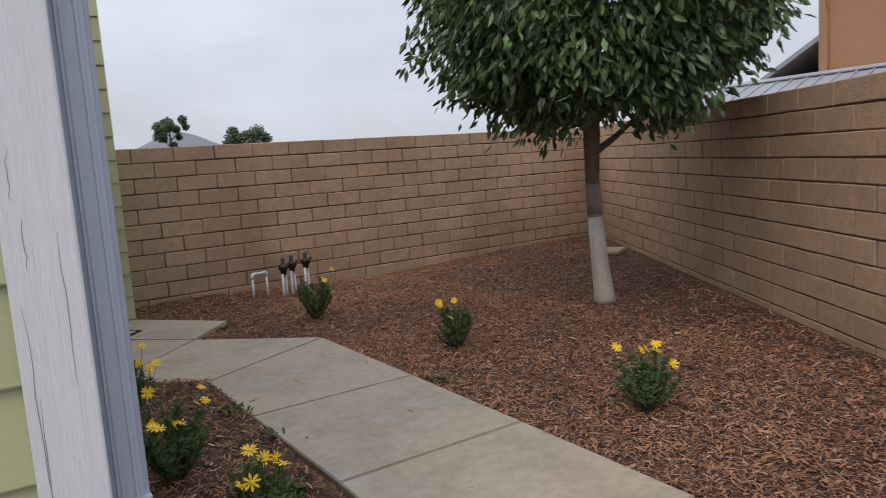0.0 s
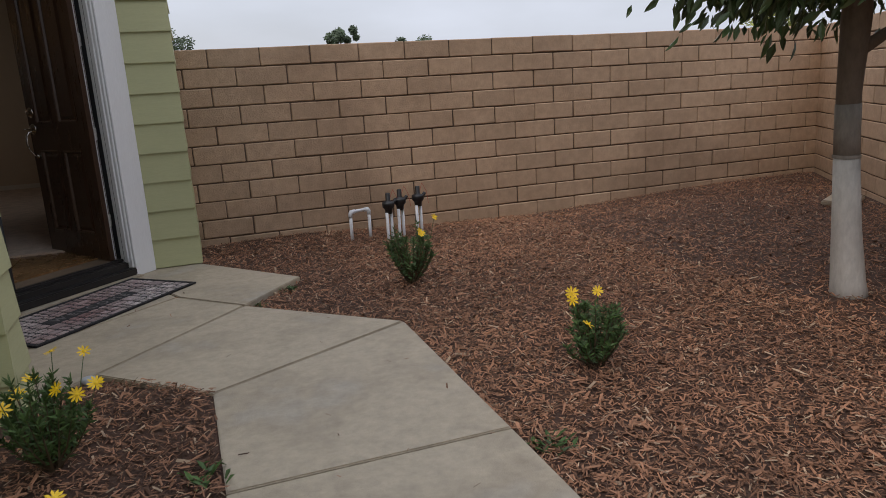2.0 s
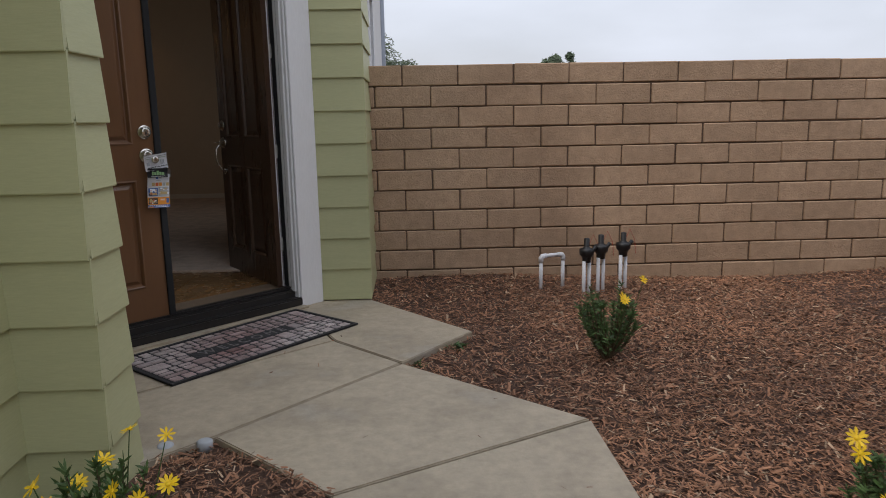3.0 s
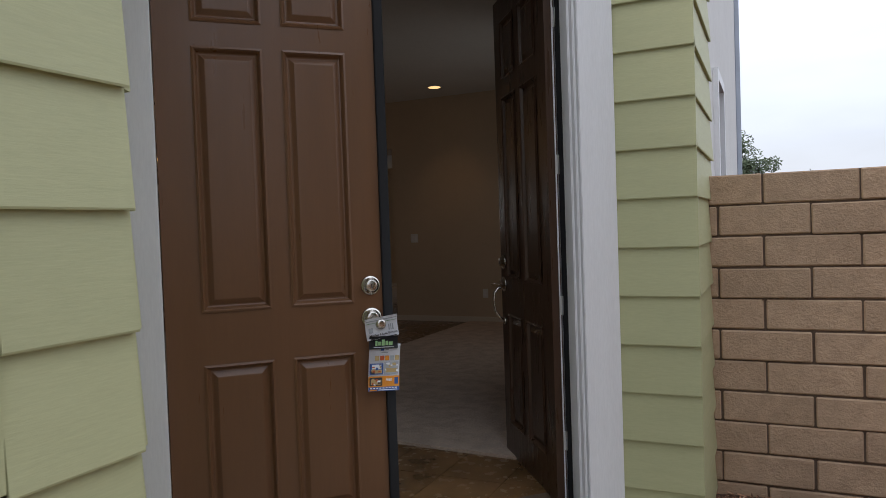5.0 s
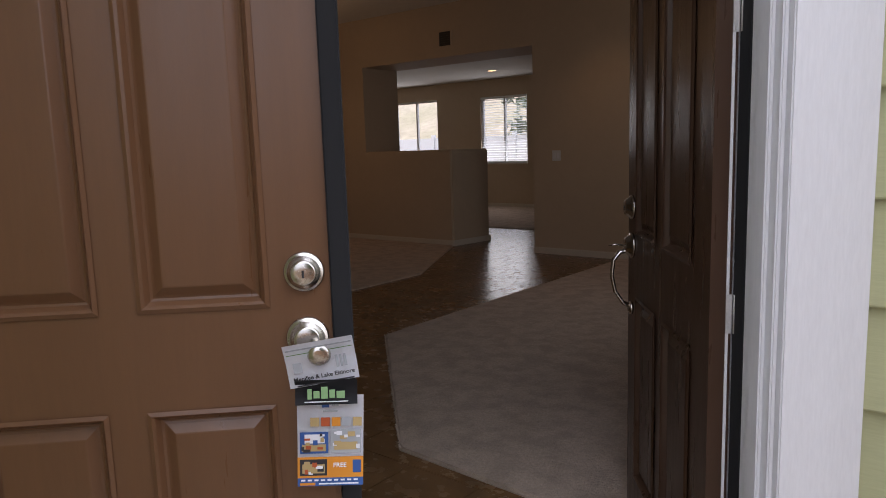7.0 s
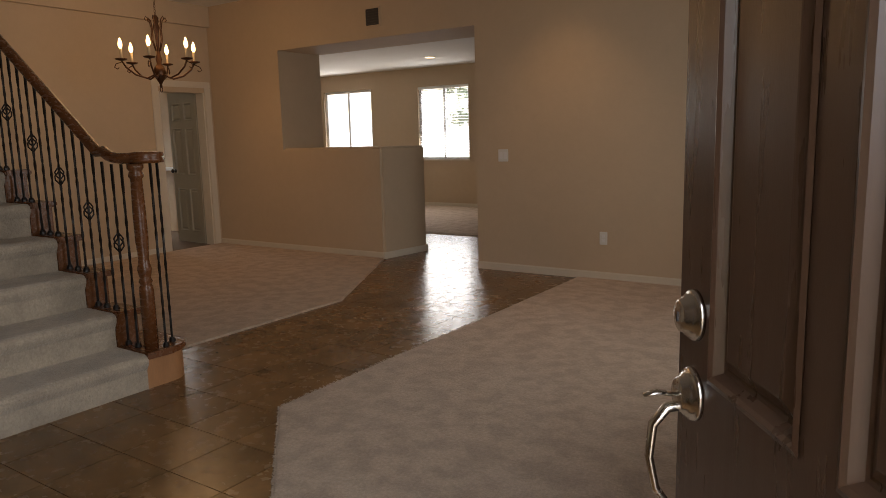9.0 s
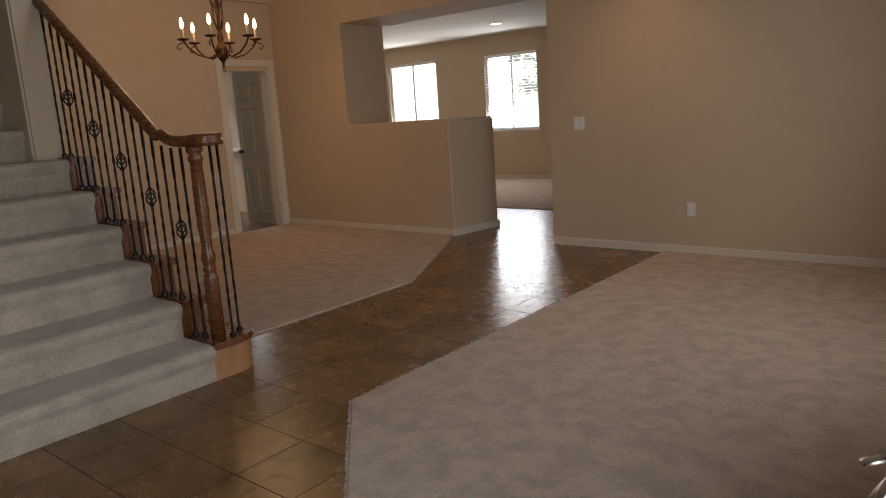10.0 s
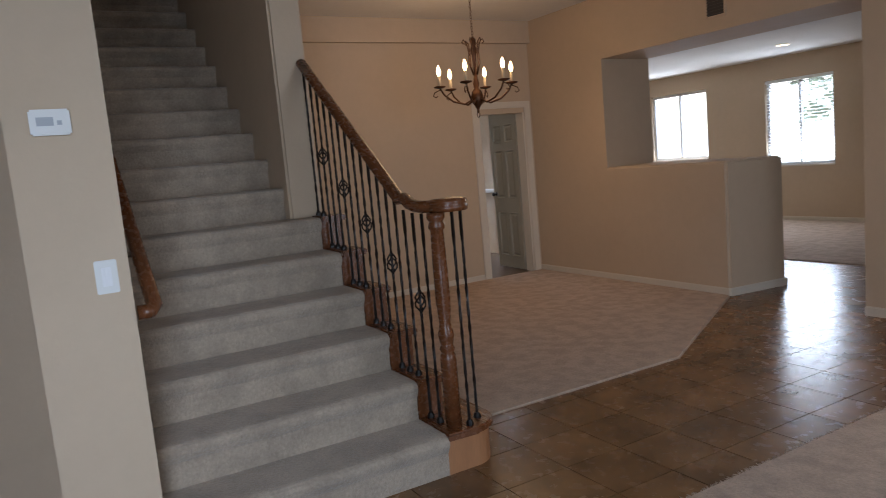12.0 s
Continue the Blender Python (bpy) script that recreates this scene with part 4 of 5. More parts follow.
for k in range(NST):
    x, z = SX - k * TR, RS * (k + 1)
    bm = bmesh.new()
    prof = [(x - TR - 0.03, z - RS - 0.02 if k else 0), (x - 0.020, z - RS - 0.02 if k else 0), (x - 0.018, z - 0.085), (x - 0.006, z - 0.066), (x + 0.004, z - 0.046), (x + 0.006, z - 0.03), (x + 0.001, z - 0.015), (x - 0.012, z - 0.005), (x - 0.034, z), (x - TR - 0.03, z)]
    y0, y1 = 7.112, (8.338 if k < 6 else 8.214)
    lo, hi = [bm.verts.new((a, y0, b)) for a, b in prof], [bm.verts.new((a, y1, b)) for a, b in prof]
    bm.faces.new(lo)
    bm.faces.new(hi[::-1])
    for i in range(len(prof)):
        bm.faces.new((lo[i], lo[(i + 1) % len(prof)], hi[(i + 1) % len(prof)], hi[i]))
    bmesh.ops.recalc_face_normals(bm, faces=bm.faces[:])
    part("step", bm, M_STAIRCARPET, stairs)
    if 1 <= k < 6:
        part("riser_end", boxed(max(x - TR, -4.049), x - 0.012, 8.34, 8.475, 0 if k < 2 else z - 2 * RS, z - 0.03), M_OAK, stairs, "oak riser end")
        part("tread_end", boxed(max(x - TR, -4.049), x + 0.014, 8.34, 8.5, z - 0.029, z + 0.006, bevel=0.008), M_OAK, stairs, "dark oak tread end")
structure("wall_under_stairs", prism(bmesh.new(), [(-4.048, 8.343), (-2.8, 8.343), (-2.8, 8.465), (-4.048, 8.465)], FZ, FZ + RS), M_WALL, "tan wall under the stair side", "wall")
for k in range(2, 6):
    x = SX - k * TR
    part("stringer", boxed(max(x - TR, -4.049), x - 0.014, 8.342, 8.463, 0, RS * (k - 1)), M_WALL, stairs)


def bullnose(z0, z1, grow):
    pts = [(-3.0, 8.335), (SX + grow, 8.335), (SX + grow, 8.49)]
    cx, cy, r = SX - 0.16, 8.49, 0.16 + grow
    for k in range(0, 11):
        a = radians(90 * k / 10)
        pts.append((cx + r * math.cos(a), cy + r * math.sin(a)))
    pts.append((-3.0, cy + r))
    return prism(bmesh.new(), pts, z0, z1)


part("starter_riser", bullnose(0, RS - 0.031, -0.02), M_OAKLIGHT, stairs, "rounded light oak starter riser")
bm = bullnose(RS - 0.03, RS + 0.006, 0.004)
bmesh.ops.bevel(bm, geom=[e for e in bm.edges if abs(e.verts[0].co.z - e.verts[1].co.z) < 0.001], offset=0.009, segments=2, affect="EDGES")
part("starter_tread", bm, M_OAK, stairs, "dark oak rounded starter tread")

rail = thing("balustrade", (0, 0, FZ), "oak handrail with black iron twisted balusters", "balustrade")
NX, NY, BY = -2.585, 8.415, 8.388
z1 = RS + 0.006
part("newel", lathe(bmesh.new(), [(0.038, z1), (0.038, z1 + 0.33), (0.036, z1 + 0.345), (0.028, z1 + 0.36), (0.037, z1 + 0.375), (0.028, z1 + 0.395), (0.034, z1 + 0.42), (0.038, z1 + 0.445), (0.03, z1 + 0.475), (0.027, z1 + 0.50), (0.034, z1 + 0.6), (0.034, z1 + 0.75), (0.03, z1 + 0.93), (0.038, z1 + 0.94), (0.038, z1 + 0.955), (0.031, z1 + 0.97), (0.042, z1 + 0.985), (0.042, z1 + 1.01)], 18, Matrix.Translation((NX, NY, 0))), M_OAK, rail, "turned oak newel post", True)
RZ = 1.238
bm = bmesh.new()
pts = [(NX + 0.01, NY + 0.07, RZ), (NX - 0.03, NY + 0.01, RZ), (NX - 0.08, BY + 0.006, RZ), (NX - 0.13, BY, RZ + 0.003), (NX - 0.19, BY, RZ + 0.014), (NX - 0.24, BY, RZ + 0.04)]
sl = RS / TR
for k in range(0, 8):
    x = -2.88 - k * (4.05 - 2.88) / 7
    pts.append((x, BY, 1.255 + sl * (-2.855 - x)))
tube(bm, pts, 0.034, 14, 0.85)
part("handrail", bm, M_OAK, rail, "polished oak handrail", True)
part("volute", lathe(bmesh.new(), [(0.05, RZ - 0.03), (0.088, RZ - 0.026), (0.094, RZ - 0.005), (0.085, RZ + 0.004), (0.092, RZ + 0.012), (0.086, RZ + 0.028), (0.05, RZ + 0.034)], 26, Matrix.Translation((NX - 0.005, NY + 0.072, 0))), M_OAK, rail, "round oak volute", True)


def baluster(x, y, z0, zt, knot):
    bm = bmesh.new()
    r = 0.0063
    h = zt - z0
    n = 16
    rings = []
    for i in range(n + 1):
        f = i / n
        tw = radians(360 * 2.2) * min(1, max(0, (f - 0.12) / 0.76))
        rings.append([bm.verts.new((x + r * 1.3 * math.cos(tw + q * math.pi / 2), y + r * 1.3 * math.sin(tw + q * math.pi / 2), z0 + h * f)) for q in range(4)])
    for a, b in zip(rings, rings[1:]):
        for q in range(4):
            bm.faces.new((a[q], a[(q + 1) % 4], b[(q + 1) % 4], b[q]))
    ob = part("baluster", bm, M_IRON, rail)
    part("shoe", lathe(bmesh.new(), [(0.019, z0), (0.018, z0 + 0.012), (0.011, z0 + 0.026)], 8, Matrix.Translation((x, y, 0))), M_IRON, ob)
    if knot:
        zc = z0 + h * knot
        bm = bmesh.new()
        for q in range(4):
            a0 = q * math.pi / 2
            tube(bm, [(x + 0.03 * math.sin(math.pi * f) * math.cos(a0 + f * 3.4), y + 0.03 * math.sin(math.pi * f) * math.sin(a0 + f * 3.4), zc - 0.055 + 0.11 * f) for f in (0.02, 0.15, 0.3, 0.5, 0.7, 0.85, 0.98)], 0.0045, 5)
        part("basket", bm, M_IRON, ob, "twisted iron basket")


def rail_under(x):
    return RZ - 0.03 if x > NX - 0.2 else 1.225 + sl * (-2.855 - x)


baluster(NX - 0.02, NY + 0.143, z1, RZ - 0.02, 0)
baluster(NX + 0.04, NY + 0.062, z1, RZ - 0.02, 0)
j = 0
x = NX - 0.085
while x > -4.03:
    k = int((SX - x) / TR)
    z0 = RS * (k + 1) + 0.007
    baluster(x, BY, z0, rail_under(x), 0.575 if j % 3 == 1 else 0)
    x -= TR / 3
    j += 1

wall_rail = thing("wall_handrail", (0, 0, FZ), "oak handrail mounted on the stair wall", "handrail")
bm = bmesh.new()
tube(bm, [(-2.56, 7.125, 0.99), (-2.56, 7.17, 0.99), (-2.60, 7.19, 1.0), (-2.8, 7.19, 1.13), (-3.6, 7.19, 1.66), (-5.4, 7.19, 2.85)], 0.03, 12, 0.9)
part("rail", bm, M_OAK, wall_rail, "", True)
for x in (-2.9, -4.2):
    part("bracket", boxed(x - 0.01, x + 0.01, 7.112, 7.18, 1.1 + 0.662 * (-2.8 - x), 1.12 + 0.662 * (-2.8 - x)), M_NICKEL, wall_rail)

thermo = thing("thermostat", (-2.469, 6.935, 1.80), "white wall thermostat on the stair wall end", "thermostat")
part("case", boxed(0, 0.028, -0.06, 0.06, -0.042, 0.042, bevel=0.006), M_PLATE, thermo)
part("button", boxed(0.028, 0.031, 0.02, 0.034, -0.01, 0.004), M_GREYPRINT, thermo)
part("display", boxed(0.0282, 0.0295, -0.04, 0.01, -0.012, 0.016), M_GREYPRINT, thermo)


def switch_plate(name, place, gangs, label, outlet=False):
    o = thing(name, place, label, "outlet" if outlet else "light switch")
    w = 0.036 + 0.036 * gangs
    part("plate", boxed(-w / 2, w / 2, -0.007, 0, -0.058, 0.058, bevel=0.003), M_PLATE, o)
    for g in range(gangs):
        x = (g - (gangs - 1) / 2) * 0.046
        if outlet:
            for z in (-0.02, 0.02):
                part("socket", boxed(x - 0.015, x + 0.015, -0.0085, -0.006, z - 0.014, z + 0.014, bevel=0.001), M_TRIM, o)
        else:
            part("rocker", boxed(x - 0.016, x + 0.016, -0.0105, -0.006, -0.033, 0.033, bevel=0.002), M_TRIM, o)
    return o


switch_plate("light_switch", Matrix.Translation((-2.47, YB, 1.24)), 2, "white double light switch on the tan wall")
switch_plate("wall_outlet", Matrix.Translation((-1.46, YB, 0.50)), 1, "white electrical outlet low on the tan wall", True)
switch_plate("light_switch", Matrix.Translation((-2.469, 7.035, 1.27)) @ Matrix.Rotation(radians(90), 4, "Z"), 1, "white single light switch on the stair wall end")

# air vent
vent = thing("wall_vent", (-4.01, YB, 2.685), "dark square air vent high on the tan wall", "vent")
part("backing", boxed(-0.09, 0.09, -0.004, 0, -0.085, 0.085), M_DARKPRINT, vent)
for a in ((-0.13, -0.088, -0.1, 0.1), (0.088, 0.104, -0.1, 0.1), (-0.0879, 0.0879, 0.084, 0.1), (-0.0879, 0.0879, -0.1, -0.084)):
    part("frame", boxed(a[0], a[1], -0.012, 0, a[2], a[3]), M_WALL, vent)
for k in range(6):
    part("slat", boxed(-0.088, 0.088, -0.011, -0.005, -0.07 + k * 0.026, -0.064 + k * 0.026), M_DARKPRINT, vent)

# ---- dining room side door ----
case = thing("side_door_frame", (XL, 0, FZ), "white door casing round the side room door", "door frame", "", "structure")
for a in ((DY0 - 0.085, DY0, 0, 1.985), (DY1, DY1 + 0.085, 0, 1.985), (DY0 - 0.085, DY1 + 0.085, 1.986, 2.06)):
    part("casing", boxed(0, 0.018, *a, bevel=0.004), M_BASE, case)
for a in ((DY0, DY0 + 0.02, 0, 1.93), (DY1 - 0.02, DY1, 0, 1.93)):
    part("jamb", boxed(-T, 0, *a), M_BASE, case)
# White paint greyed so the colour holds the side room's shade.
M_WDOOR = mat("shaded_white_door_paint", (0.36, 0.335, 0.265), 0.5, scale=3, amount=0.1, fine=0.03)
side = door_leaf("side_door", 1, Matrix.Translation((XL - T - 0.012, DY1 - 0.03, FZ)) @ Matrix.Rotation(radians(176), 4, "Z"), "white six-panel door greyed for shade, standing wide open into the side room", door_h=1.955, panels=([(0.08, 0.27), (0.35, 0.54)], [(0.16, 0.72), (0.9, 1.5), (1.6, 1.82)]), face=M_WDOOR, z_low=0.01, width=0.62, double=True)
for yy, sg in ((-0.045, 1), (0.004, -1)):
    part("knob", lathe(bmesh.new(), [(0.028, 0), (0.028, 0.006), (0.01, 0.012), (0.01, 0.03), (0.024, 0.036), (0.027, 0.05), (0.018, 0.06)], 16, Matrix.Translation((0.56, yy, 0.95)) @ Matrix.Rotation(radians(90 * sg), 4, "X")), M_IRON, side, "dark bronze knob", True)

# Frame added round the fill lamp; no window is known on this wall.
fill_frame = thing("fill_lamp_frame", (-8.3, 12.72, 1.7), "added white frame round the side room fill lamp", "window", "", "structure")
for nm, a in (("window_frame", (-0.58, -0.51, -0.66, 0.66)), ("window_frame", (0.51, 0.58, -0.66, 0.66)), ("window_frame", (-0.51, 0.51, 0.61, 0.66)), ("window_sill", (-0.51, 0.51, -0.66, -0.61))):
    part(nm, boxed(a[0], a[1], -0.085, -0.001, a[2], a[3], bevel=0.004), M_VINYL, fill_frame)

# ---- chandelier ----
CX, CYY = -5.2, 10.42
ch = thing("chandelier", (CX, CYY, 0), "bronze six-candle chandelier with lit flame bulbs", "chandelier")
part("stem", lathe(bmesh.new(), [(0.006, 1.96), (0.014, 1.975), (0.01, 1.99), (0.02, 2.01), (0.045, 2.05), (0.06, 2.10), (0.045, 2.15), (0.022, 2.18), (0.03, 2.22), (0.02, 2.27), (0.014, 2.34), (0.02, 2.46), (0.03, 2.52), (0.018, 2.56), (0.03, 2.6), (0.01, 2.63)], 16), M_BRONZE, ch, "", True)
bm = bmesh.new()
tube(bm, [(0.02 * math.cos(a), 0, 1.945 + 0.025 * math.sin(a)) for a in [k * math.pi / 5 for k in range(11)]], 0.004, 6)
part("finial_ring", bm, M_BRONZE, ch)
for k in range(6):
    a = radians(60 * k + 12)
    c, s = math.cos(a), math.sin(a)
    bm = bmesh.new()
    tube(bm, [(r * c, r * s, z) for r, z in ((0.03, 2.09), (0.12, 2.045), (0.22, 2.075), (0.30, 2.14), (0.335, 2.20))], 0.0085, 8)
    arm = part("arm", bm, M_BRONZE, ch, "", True)
    bm = bmesh.new()
    tube(bm, [(r * c, r * s, z) for r, z in ((0.335, 2.185), (0.385, 2.165), (0.40, 2.135), (0.375, 2.12), (0.36, 2.135))], 0.005, 6)
    part("scroll", bm, M_BRONZE, arm, "", True)
    bm = bmesh.new()
    tube(bm, [(r * c, r * s, z) for r, z in ((0.02, 2.30), (0.05, 2.40), (0.045, 2.5), (0.06, 2.58), (0.09, 2.61), (0.10, 2.585), (0.085, 2.57))], 0.005, 6)
    part("crown_scroll", bm, M_BRONZE, ch, "", True)
    m = Matrix.Translation((0.335 * c, 0.335 * s, 0))
    part("drip_pan", lathe(bmesh.new(), [(0.012, 2.195), (0.05, 2.205), (0.055, 2.215), (0.014, 2.222)], 14, m), M_BRONZE, arm, "", True)
    cd = part("candle", lathe(bmesh.new(), [(0.0125, 2.222), (0.0125, 2.305)], 12, m), M_CANDLE, ch, "ivory candle sleeve", True)
    part("bulb", lathe(bmesh.new(), [(0.008, 2.305), (0.017, 2.325), (0.019, 2.345), (0.013, 2.375), (0.004, 2.40)], 12, m), M_BULB, cd, "glowing flame bulb", True)
z = 2.64
k = 0
while z < CEIL - 0.03:
    bm = bmesh.new()
    t2 = [k % 2 * math.pi / 2]
    tube(bm, [(0.009 * math.cos(q) * math.cos(t2[0]), 0.009 * math.cos(q) * math.sin(t2[0]), z + 0.014 * math.sin(q)) for q in [w * math.pi / 4 for w in range(9)]], 0.0022, 5)
    part("chain_link", bm, M_BRONZE, ch)
    z += 0.023
    k += 1
part("canopy", lathe(bmesh.new(), [(0.01, CEIL - 0.04), (0.05, CEIL - 0.025), (0.065, CEIL)], 18), M_BRONZE, ch, "", True)
lamp("chandelier_glow", "POINT", (CX, CYY, 2.46), (CX, CYY, 0), 1.9, WARM, 0.35)


def downlight(x, y, z, energy):
    o = thing("recessed_downlight", (x, y, z), "lit recessed downlight in the ceiling", "downlight", "recessed downlights")
    part("trim_ring", lathe(bmesh.new(), [(0.075, -0.006), (0.095, -0.006), (0.095, -0.001)], 24), M_TRIM, o)
    part("lens", lathe(bmesh.new(), [(0.0745, -0.009), (0.0745, -0.006)], 24), M_DOWNLIGHT, o, "glowing lens")
    if energy:
        lamp("downlight_beam", "SPOT", (x, y, z - 0.03), (x, y, 0), energy, WARM, 0.06)


downlight(-1.80, 11.55, CEIL, 4)
downlight(-5.5, 11.37, CEIL, 3.2)
downlight(-5.95, 15.95, 2.72, 1.2)
downlight(-7.8, 14.7, 2.72, 0)
cv = thing("ceiling_vent", (-6.6, 14.3, 2.72), "white ceiling vent in the kitchen", "vent")
part("frame", boxed(-0.16, 0.16, -0.09, 0.09, -0.01, 0), M_CEIL, cv)
for k in range(5):
    part("slat", boxed(-0.14, 0.14, -0.06 + k * 0.028, -0.05 + k * 0.028, -0.014, -0.01), M_GREYPRINT, cv)


# ---- windows of the far room ----
def far_window(name, x0, x1, z0, z1, blind_drop, label):
    o = thing(name, (0, 17.3, 0), label, "window", "", "structure")
    f = 0.045
    for a in ((x0, x0 + f, z0, z1), (x1 - f, x1, z0, z1), (x0 + f, x1 - f, z0, z0 + f), (x0 + f, x1 - f, z1 - f, z1), ((x0 + x1) / 2 - 0.02, (x0 + x1) / 2 + 0.02, z0 + f, z1 - f)):
        part("window_frame", boxed(a[0], a[1], 0.05, 0.1, a[2], a[3]), M_VINYL, o)
    part("pane", boxed(x0 + f, x1 - f, 0.075, 0.079, z0 + f, z1 - f), M_GLASS, o).visible_shadow = False
    part("window_sill", boxed(x0, x1, -0.02, 0.05, z0 - 0.02, z0), M_BASE, o)
    if blind_drop:
        part("blind_rail", boxed(x0 + 0.01, x1 - 0.01, 0.0, 0.04, z1 - 0.05, z1 - 0.005), M_BLIND, o)
        z = z1 - 0.07
        while z > z1 - blind_drop:
            bm = boxed(x0 + 0.02, x1 - 0.02, -0.022, 0.022, -0.001, 0.001)
            s = part("slat", bm, M_BLIND, o)
            s.matrix_basis = Matrix.Translation((0, 0.022, z)) @ Matrix.Rotation(radians(18), 4, "X")
            z -= 0.05
    return o


far_window("window_2", -7.2, -6.06, 1.01, 2.37, 1.3, "white vinyl window with open horizontal blinds")
far_window("window_3", -9.62, -8.35, 1.19, 2.40, 0, "white vinyl sliding window of the kitchen")
east_win = thing("window_4", (XR, 0, 0), "white framed living room window", "window", "", "structure")
for a in ((8.7, 8.75, 0.85, 2.4), (11.05, 11.1, 0.85, 2.4), (8.75, 11.05, 0.85, 0.9), (8.75, 11.05, 2.35, 2.4)):
    part("window_frame", boxed(0.05, 0.1, *a), M_VINYL, east_win)

# ---- back yard beyond the far windows ----
fence = thing("vinyl_fence", (0, 23.5, 0), "white vinyl privacy fence in the back yard", "fence")
for k in range(14):
    x = -20 + k * 1.6
    part("post", boxed(x - 0.06, x + 0.06, -0.06, 0.06, -0.1, 1.78, bevel=0.006), M_VINYL, fence)
    part("panel", boxed(x + 0.061, x + 1.539, -0.02, 0.02, 0.0, 1.68), M_VINYL, fence)
hv, hf = [], []
for i in range(31):
    for j in range(9):
        x, y = -70 + i * 2, 26 + j * 4
        hv.append((x, y, -0.2 + 0.36 * (y - 26) * (1 + 0.25 * noise.noise(Vector((x * 0.1, y * 0.1, 3)))) + 0.5 * noise.noise(Vector((x * 0.3, y * 0.3, 1)))))
for i in range(30):
    for j in range(8):
        a = i * 9 + j
        hf.append((a, a + 9, a + 10, a + 1))
tagged(from_faces("hillside", hv, hf, M_ROCK, None, True), "dry rocky hillside behind the back fence", "hillside", "", "structure")


def clump_tree(name, place, height, radius, count, leaf, material, label, seed, trunk=True, squash=0.8):
    """A far tree: tapered trunk, limbs and many small leaf cards in uneven clumps."""
    rng = random.Random(seed)
    o = thing(name, place, label, "tree" if trunk else "shrub")
    if trunk:
        bm = bmesh.new()
        tube(bm, [(0, 0, 0), (0.05, 0, height * 0.35), (0, 0.05, height * 0.9)], [height * 0.03, height * 0.022, height * 0.006], 8)
        for k in range(6):
            a = rng.uniform(0, 6.28)
            z = height * rng.uniform(0.35, 0.7)
            tube(bm, [(0, 0, z), (radius * 0.5 * math.cos(a), radius * 0.5 * math.sin(a), z + height * 0.1)], [height * 0.01, height * 0.004], 5)
        part("trunk", bm, M_BARK, o)
    centres = [(Vector((rng.gauss(0, 0.45), rng.gauss(0, 0.45), rng.uniform(-0.8, 0.8) * squash)) * radius, rng.uniform(0.2, 0.42) * radius) for _ in range(16)]
    v, f = [], []
    zc = height - radius * squash
    for _ in range(count):
        c, r = rng.choice(centres)
        d = Vector((rng.gauss(0, 1), rng.gauss(0, 1), rng.gauss(0, 1))).normalized() * r * rng.uniform(0.4, 1.0) + c + Vector((0, 0, zc))
        a = Vector((rng.gauss(0, 1), rng.gauss(0, 1), rng.gauss(0, 0.6))).normalized() * leaf
        b = a.orthogonal().normalized() * leaf * 0.4
        k = len(v)
        v += [tuple(d - a), tuple(d + b), tuple(d + a), tuple(d - b)]
        f.append((k, k + 1, k + 2, k + 3))
    tagged(from_faces("crown", v, f, material, o), "", "", "", "stuff")
    return o


# ---- distance ----
clump_tree("distant_conifer", (15.6, 69, 0), 7.0, 1.35, 3600, 0.17, M_FARLEAF, "dark distant pine beyond the wall", 3, squash=1.35)
clump_tree("distant_tree", (21.9, 67.3, 0), 5.3, 2.3, 3200, 0.2, M_FARLEAF, "distant round green tree beyond the wall", 4, squash=0.5)
clump_tree("distant_tree", (-0.7, 72, 0), 8.7, 2.8, 2600, 0.18, M_FARLEAF, "distant grey-green eucalyptus beyond the wall", 5)
clump_tree("distant_tree", (5.6, 73, 0), 5.1, 1.6, 900, 0.16, M_FARLEAF, "low distant tree top beyond the wall", 6, squash=0.5)
clump_tree("neighbour_tree", (18.0, 18.5, 0), 2.9, 1.2, 1100, 0.1, mat("olive_foliage", (0.22, 0.24, 0.05), 0.7, island=0.4), "yellow-green tree beyond the block wall", 7)
for k in range(5):
    clump_tree("hillside_shrub", (-13 + k * 2.6, 29 + (k * 7) % 5, 0.4 + 0.3 * ((k * 7) % 5)), 3.4, 1.4, 700, 0.14, M_WASHEDLEAF, "green shrub on the rocky hillside", 20 + k, False)
hv, hf = [], []
for i in range(241):
    az = radians(-30 + i * 0.5)
    ad = -30 + i * 0.5
    h = 17 + 5 * noise.noise(Vector((i * 0.06, 0.3, 0))) + 2 * noise.noise(Vector((i * 0.3, 1.3, 0))) + 17 * math.exp(-((ad - 12.6) / 2.6) ** 2) + 16 * math.exp(-((ad - 3.6) / 2.2) ** 2)
    for r, z in ((560, -5), (600, max(2, h)), (700, max(2, h) - 4)):
        hv.append((r * math.sin(az), r * math.cos(az), z))
for i in range(240):
    for q in range(2):
        a = i * 3 + q
        hf.append((a, a + 3, a + 4, a + 1))
tagged(from_faces("backdrop", hv, hf, M_HILL, None, True), "hazy blue-grey hills on the horizon", "hills", "", "structure")


